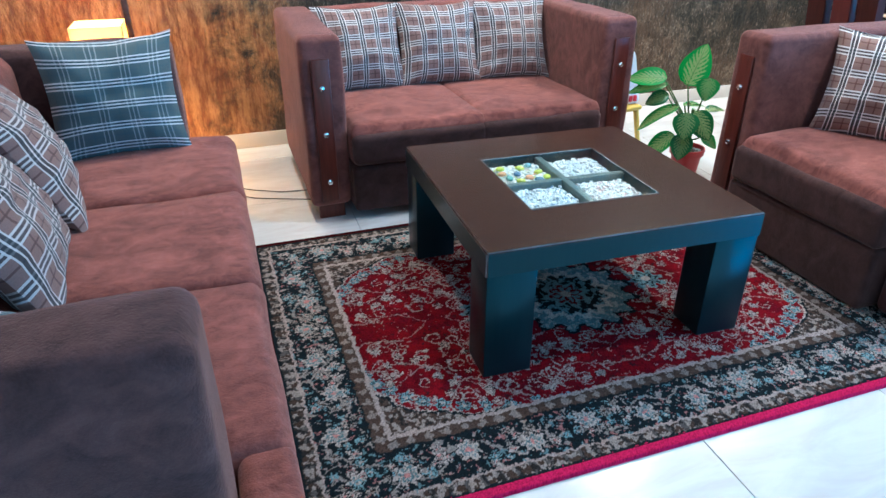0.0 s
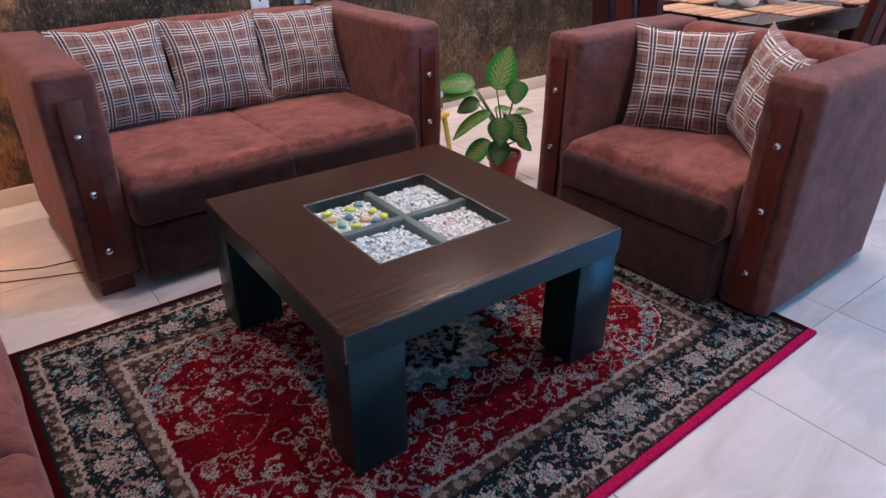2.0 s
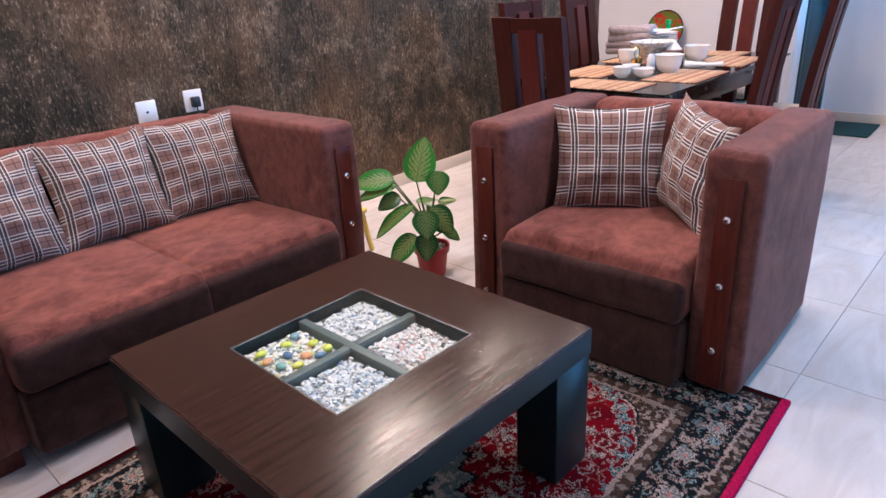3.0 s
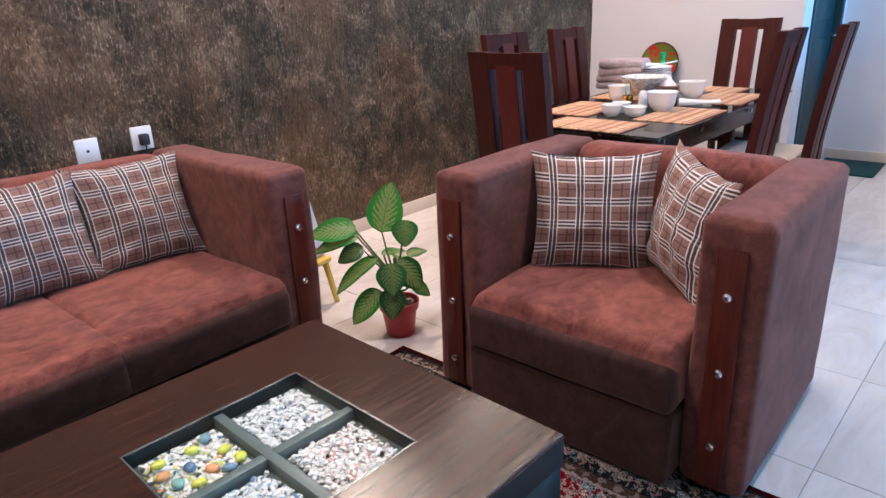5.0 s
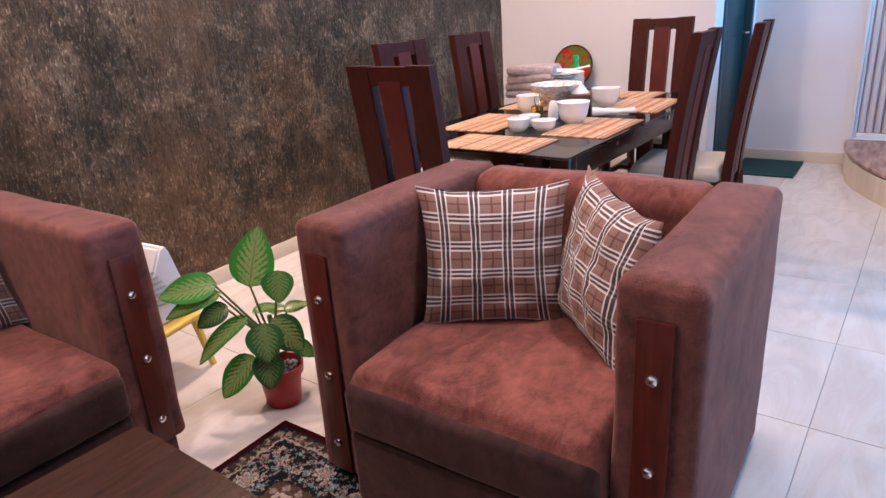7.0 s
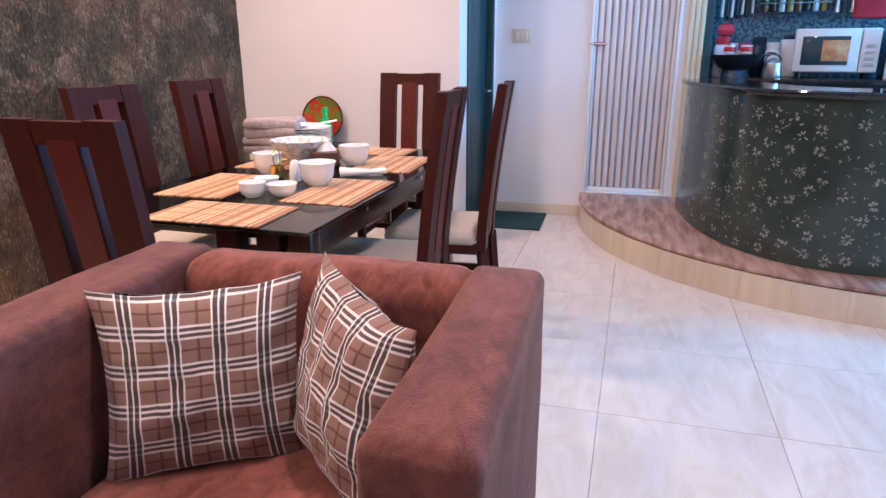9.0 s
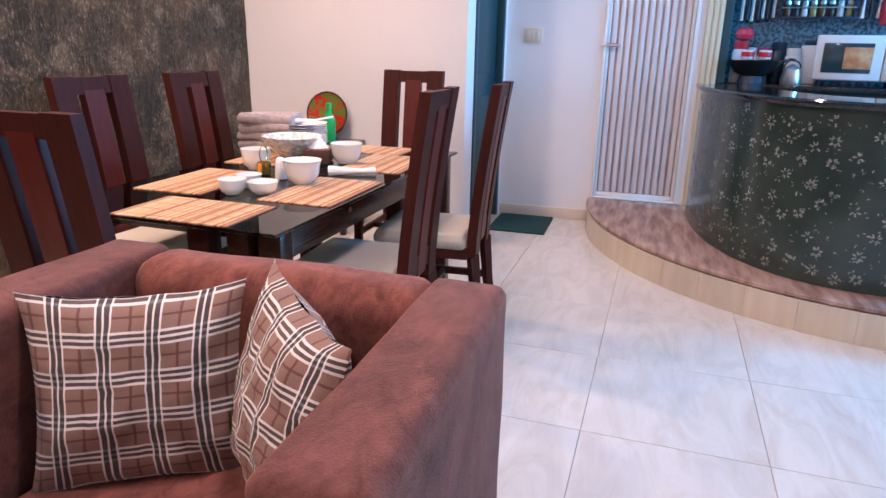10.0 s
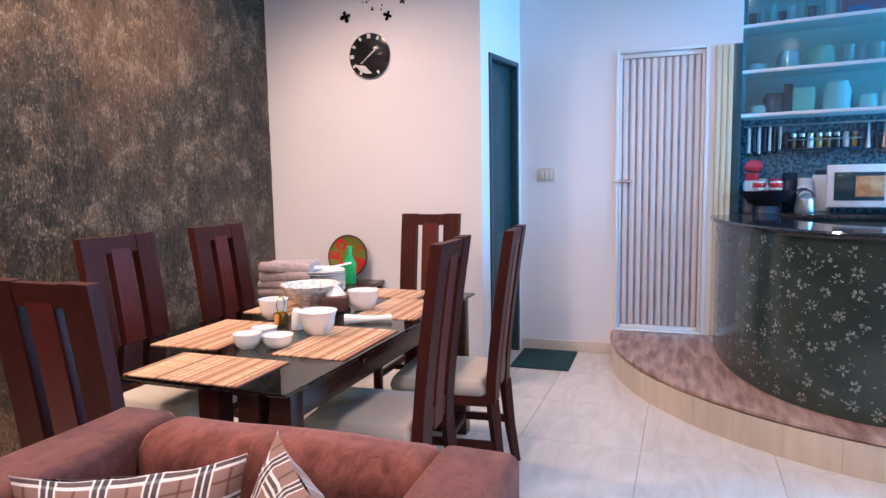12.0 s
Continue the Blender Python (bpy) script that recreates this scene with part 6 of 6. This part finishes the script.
kit("folded_bag", 0.70, 0.045, S3, soft(-0.06, 0.06, -0.02, 0.02, 0.0, 0.05, 0.015, 0.004, 0.006, 6), mat("blue_plastic_bag", (0.03, 0.16, 0.55), 0.4), "small blue plastic bag on the shelf", "bag")
# hanging rail with utensils
rail = thing("utensil_rail", KM, "steel rail with hanging kitchen utensils", "utensil rail")
part("rail", tube([(0.0, 0.33, 1.715), (1.8, 0.33, 1.715)], 0.006, 8), SILVER, rail)
for k in range(7):
    x = 0.045 + 0.034 * k + _r.uniform(-0.004, 0.004)
    ln = _r.uniform(0.19, 0.23)
    bm = tube([(x, 0.325, 1.71), (x, 0.318, 1.70), (x, 0.316, 1.71 - ln * 0.9), (x, 0.316, 1.71 - ln)], [0.006, 0.013, 0.015, 0.011 + 0.008 * (k % 3 == 0)], 8)
    part("utensil", bm, (SILVER, NAVY)[k % 2], rail, "hanging metal utensil")
for k in range(5):
    x = 0.80 + 0.05 * k
    part("utensil", tube([(x, 0.325, 1.71), (x, 0.318, 1.66), (x, 0.316, 1.53)], [0.006, 0.010, 0.020 - 0.006 * (k % 2)], 8), (SILVER, NAVY, SILVER)[k % 3], rail, "hanging metal utensil")
spice = thing("spice_rack", KM, "dark wall rack with small spice jars", "spice rack")
part("shelf", box(0.30, 0.76, 0.26, 0.355, 1.525, 1.540, 0.003), NAVY, spice)
part("guard_rail", tube([(0.30, 0.262, 1.60), (0.76, 0.262, 1.60)], 0.005, 8), SILVER, spice)
for x in (0.305, 0.755):
    part("rack_end", box(x - 0.005, x + 0.005, 0.265, 0.355, 1.5405, 1.66, 0.002), NAVY, spice)
SPICE = [mat("brown_spice", (0.22, 0.10, 0.03), 0.3), mat("ochre_spice", (0.50, 0.34, 0.10), 0.3), WHITEPL, mat("dark_spice", (0.05, 0.03, 0.025), 0.3)]
for k in range(8):
    sj = thing("spice_jar", KM @ pose(0.338 + 0.055 * k, 0.305, 1.5405), "small glass spice jar with a steel lid", "jar", "spice jars on the rack")
    part("body", lathe([(0.019, 0), (0.021, 0.004), (0.021, 0.075), (0.017, 0.082)], 14), SPICE[(k * 3) % 4], sj)
    part("lid", lathe([(0.019, 0.0825), (0.019, 0.105), (0.010, 0.107)], 14), SILVER, sj, "steel lid")
for k in range(4):
    part("cup_hook", tube([(1.0 + 0.03 * math.cos(a) + 0.09 * k, 0.32, 1.66 + 0.03 * math.sin(a)) for a in [i * math.pi / 6 for i in range(12)]], 0.005, 6), SILVER, rail)
kit("hanging_pouch", 1.02, 0.30, 1.48, soft(-0.12, 0.12, -0.03, 0.03, 0.0, 0.17, 0.02, 0.0, 0.01, 8), REDP, "red fabric pouch hanging on the kitchen wall", "pouch")

mw = thing("microwave", KM @ pose(0.56, -0.12, 1.125), "white microwave oven on the kitchen worktop", "microwave")
part("body", box(0.0, 0.50, 0.012, 0.36, 0.0, 0.285, 0.008), WHITEPL, mw)
part("door", box(0.004, 0.385, -0.012, 0.0115, 0.006, 0.279, 0.006), WHITEPL, mw)
part("door_window", box(0.045, 0.325, -0.0165, -0.0125, 0.05, 0.235, 0.003), mat("dark_microwave_glass", (0.02, 0.05, 0.06), 0.08, color2=(0.03, 0.07, 0.08), scale=4), mw)
part("sticker", box(0.165, 0.325, -0.019, -0.0168, 0.075, 0.21, 0.001), mat("food_print", (0.55, 0.20, 0.08), 0.4, color2=(0.70, 0.42, 0.22), scale=22, detail=3, fac=0.5), mw, "orange food picture sticker")
part("control_panel", box(0.392, 0.496, -0.012, 0.0115, 0.006, 0.279, 0.004), WHITEPL, mw)
for k in range(4):
    part("button", box(0.415, 0.475, -0.0155, -0.0125, 0.04 + 0.04 * k, 0.062 + 0.04 * k, 0.002), SILVER, mw)
for x in (0.05, 0.45):
    for y in (0.05, 0.30):
        part("foot", cyl(0.012, -0.04, 0.0, 10, m=pose(x, y, 0)), NAVY, mw)
ov = thing("oven_toaster", KM @ pose(1.10, -0.14, 1.086), "black table oven with a pale frame", "oven")
part("body", box(0.0, 0.48, 0.012, 0.36, 0.0, 0.31, 0.008), NAVY, ov)
part("door", box(0.012, 0.36, -0.010, 0.0115, 0.03, 0.29, 0.004), BLACKGL, ov)
for a in ((0.0, 0.48, 0.0, 0.026), (0.0, 0.48, 0.292, 0.312), (0.0, 0.0115, 0.0265, 0.2915)):
    part("frame_strip", box(a[0], a[1], -0.014, 0.0115, a[2], a[3], 0.003), ALU, ov)
for k in range(3):
    part("knob", cyl(0.02, 0, 0.02, 16, m=pose(0.42, -0.0125, 0.07 + 0.08 * k, 90, 0, 0)), SILVER, ov)
wok = thing("wok", KM @ pose(0.20, -0.06, 1.086), "large black wok on the kitchen worktop", "wok")
part("pan", lathe([(0.07, 0.05), (0.12, 0.07), (0.175, 0.15), (0.182, 0.155), (0.172, 0.155), (0.115, 0.078), (0.03, 0.062)], 32), mat("black_iron", (0.012, 0.014, 0.018), 0.3), wok)
part("stand", cyl(0.10, 0.0, 0.05, 24, 0.085), NAVY, wok)
part("handle", tube([(0.175, 0, 0.148), (0.215, 0, 0.165), (0.25, 0, 0.16)], 0.010, 8), NAVY, wok)
for x, y, mt, r, h in ((0.09, 0.06, REDP, 0.055, 0.283), (0.14, 0.18, WHITEPL, 0.055, 0.24), (0.24, 0.19, PINKP, 0.045, 0.24), (0.33, 0.19, NAVY, 0.05, 0.28), (0.43, 0.10, WHITEPL, 0.05, 0.24)):
    kj = thing("storage_jar", KM @ pose(x, y, 1.086), "plastic storage jar with a coloured lid on the worktop", "jar", "jars on the kitchen worktop")
    part("body", lathe([(r * 0.9, 0), (r, 0.01), (r, h * 0.75), (r * 0.85, h * 0.8)], 20), WHITEPL if mt != NAVY else NAVY, kj)
    part("lid", lathe([(r * 0.92, h * 0.801), (r * 0.95, h * 0.99), (r * 0.5, h * 1.0)], 20), mt, kj, "coloured plastic lid")
kit("red_bowl", 0.10, 0.05, 1.37, lathe([(0.02, 0.0), (0.055, 0.012), (0.066, 0.04), (0.05, 0.075), (0.02, 0.09)], 20), REDP, "round red plastic lid on a storage jar", "lid")
for x in (0.15, 0.26):
    cu = thing("mug", KM @ pose(x, -0.06, 1.243), "white mug with a red band in the wok", "mug", "mugs in the wok")
    part("cup_body", lathe([(0.032, 0.0), (0.040, 0.008), (0.042, 0.065), (0.038, 0.065), (0.034, 0.012)], 18), WHITECER, cu)
    part("band", lathe([(0.0422, 0.02), (0.0430, 0.022), (0.0430, 0.05), (0.0422, 0.052)], 18, None, False), REDP, cu, "red painted band")
kp = thing("kettle", KM @ pose(0.44, -0.10, 1.086), "small steel kettle on the kitchen worktop", "kettle")
part("body", lathe([(0.06, 0), (0.068, 0.02), (0.055, 0.10), (0.03, 0.12), (0.008, 0.135)], 24), SILVER, kp)
part("handle", tube([(0.05 * math.cos(a), 0, 0.11 + 0.05 * math.sin(a)) for a in [i * math.pi / 8 for i in range(9)]], 0.006, 6), NAVY, kp)
cn = thing("canister", KM @ pose(0.53, 0.20, 1.086), "white square canister on the kitchen worktop", "canister")
part("body", box(-0.06, 0.06, -0.06, 0.06, 0.0, 0.26, 0.012), WHITEPL, cn)
part("lid", box(-0.045, 0.045, -0.045, 0.045, 0.261, 0.295, 0.010), NAVY, cn, "dark lid")

# ---- corner behind the sofas ----
SHADE = mat("cream_lamp_shade", (0.75, 0.62, 0.38), 0.8)
_nt = SHADE.node_tree
_tl = node(_nt, "ShaderNodeBsdfTranslucent", Color=(0.85, 0.66, 0.36, 1))
_mx = node(_nt, "ShaderNodeMixShader", i0=0.6)
_nt.links.new(_nt.nodes["Principled BSDF"].outputs[0], _mx.inputs[1])
_nt.links.new(_tl.outputs[0], _mx.inputs[2])
_nt.links.new(_mx.outputs[0], _nt.nodes["Material Output"].inputs[0])
lamp = thing("corner_lamp", pose(-0.31, 3.46, 0), "cream square-shaded corner lamp glowing warm orange", "lamp")
part("base", box(-0.10, 0.10, -0.10, 0.10, 0.0, 0.03, 0.006), BLACKWOOD, lamp)
part("pole", cyl(0.014, 0.03, 0.56, 14), BLACKWOOD, lamp)
bm = bmesh.new()
for s in (-1, 1):
    box(s * 0.105 - 0.003, s * 0.105 + 0.003, -0.108, 0.108, 0.54, 0.76, bm=bm)
    box(-0.102, 0.102, s * 0.105 - 0.003, s * 0.105 + 0.003, 0.54, 0.76, bm=bm)
part("shade", bm, SHADE, lamp, "glowing cream fabric shade", None, False)
part("post", box(0.115, 0.14, -0.02, 0.02, 0.0, 0.95, 0.003), BLACKWOOD, lamp)
_l = bpy.data.lights.new("corner_bulb", "POINT")
_l.energy, _l.color, _l.shadow_soft_size = 34, (1.0, 0.45, 0.13), 0.04
_b = new("corner_bulb", _l)
_b.location = (-0.31, 3.46, 0.64)
YELLOW = mat("yellow_plastic", (0.62, 0.42, 0.06), 0.4, color2=(0.70, 0.50, 0.10), scale=8)
STX, STY = 2.21, 3.20
stool = thing("stool", pose(STX, STY, 0, 0, 0, 12), "small yellow plastic stool on the tiled floor", "stool")
part("seat", soft(-0.15, 0.15, -0.13, 0.13, 0.21, 0.235, 0.01, 0.0, 0.0, 6), YELLOW, stool)
for sx in (-1, 1):
    for sy in (-1, 1):
        part("leg", tube([(sx * 0.155, sy * 0.13, 0.0), (sx * 0.125, sy * 0.105, 0.215)], [0.013, 0.016], 8), YELLOW, stool)
ht = thing("fan_heater", pose(STX + 0.045, STY, 0.237, 0, 0, 4), "white plastic heater with red switches on a stool", "heater")
bm = bmesh.new()
prof = [(-0.11, 0.0), (0.12, 0.0), (0.122, 0.03), (0.060, 0.275), (0.045, 0.293), (0.022, 0.288), (-0.08, 0.10)]
A = [bm.verts.new((x, -0.07, z)) for x, z in prof]
B = [bm.verts.new((x, 0.07, z)) for x, z in prof]
for i in range(len(prof)):
    j = (i + 1) % len(prof)
    bm.faces.new((A[i], A[j], B[j], B[i]))
bm.faces.new(list(reversed(A)))
bm.faces.new(B)
bmesh.ops.recalc_face_normals(bm, faces=bm.faces)
bmesh.ops.bevel(bm, geom=bm.edges[:], offset=0.008, segments=2, affect="EDGES")
part("housing", bm, WHITEPL, ht)
for k in range(7):
    part("grille_bar", box(-0.06, 0.05 - 0.012 * k, -0.0765, -0.0705, 0.075 + 0.022 * k, 0.083 + 0.022 * k, 0.001), SILVER, ht)
for x in (0.055, 0.085):
    part("switch", box(x - 0.010, x + 0.010, -0.079, -0.0705, 0.018, 0.05, 0.002), REDP, ht, "red rocker switch")
CORD = mat("dark_floor_cord", (0.03, 0.025, 0.02), 0.5)
for k in range(2):
    pts = [(-0.15 + 0.13 * i, 3.35 - 0.06 * i - 0.03 * k * i + 0.04 * math.sin(i * 1.3 + k), 0.005) for i in range(6)]
    tagged(part("floor_cable", tube(pts, 0.0022, 6), CORD, None), "thin dark cable lying on the tiled floor", "cable", "floor cables")

# ---- floor tiles ----
TS, GAP = 0.613, 0.0025
GRID = pose(3.0, 1.06, 0, 0, 0, -1.5) @ pose(-3.0, -1.06, 0)
tile_bm = box(GAP / 2, TS - GAP / 2, GAP / 2, TS - GAP / 2, -0.012, 0.0, 0.0012, 1)
first = part("tile", tile_bm, TILE, FLOOR, "", GRID @ pose(1.215, 1.06 - TS, 0), False)
for i in range(-4, 10):
    for j in range(-6, 6):
        x, y = 1.215 + i * TS, 1.06 + j * TS
        if (i, j) == (0, -1) or x > EAST or y > NORTH or y + TS < SOUTH or x + TS < WEST:
            continue
        again(first, GRID @ pose(x, y, 0), FLOOR)
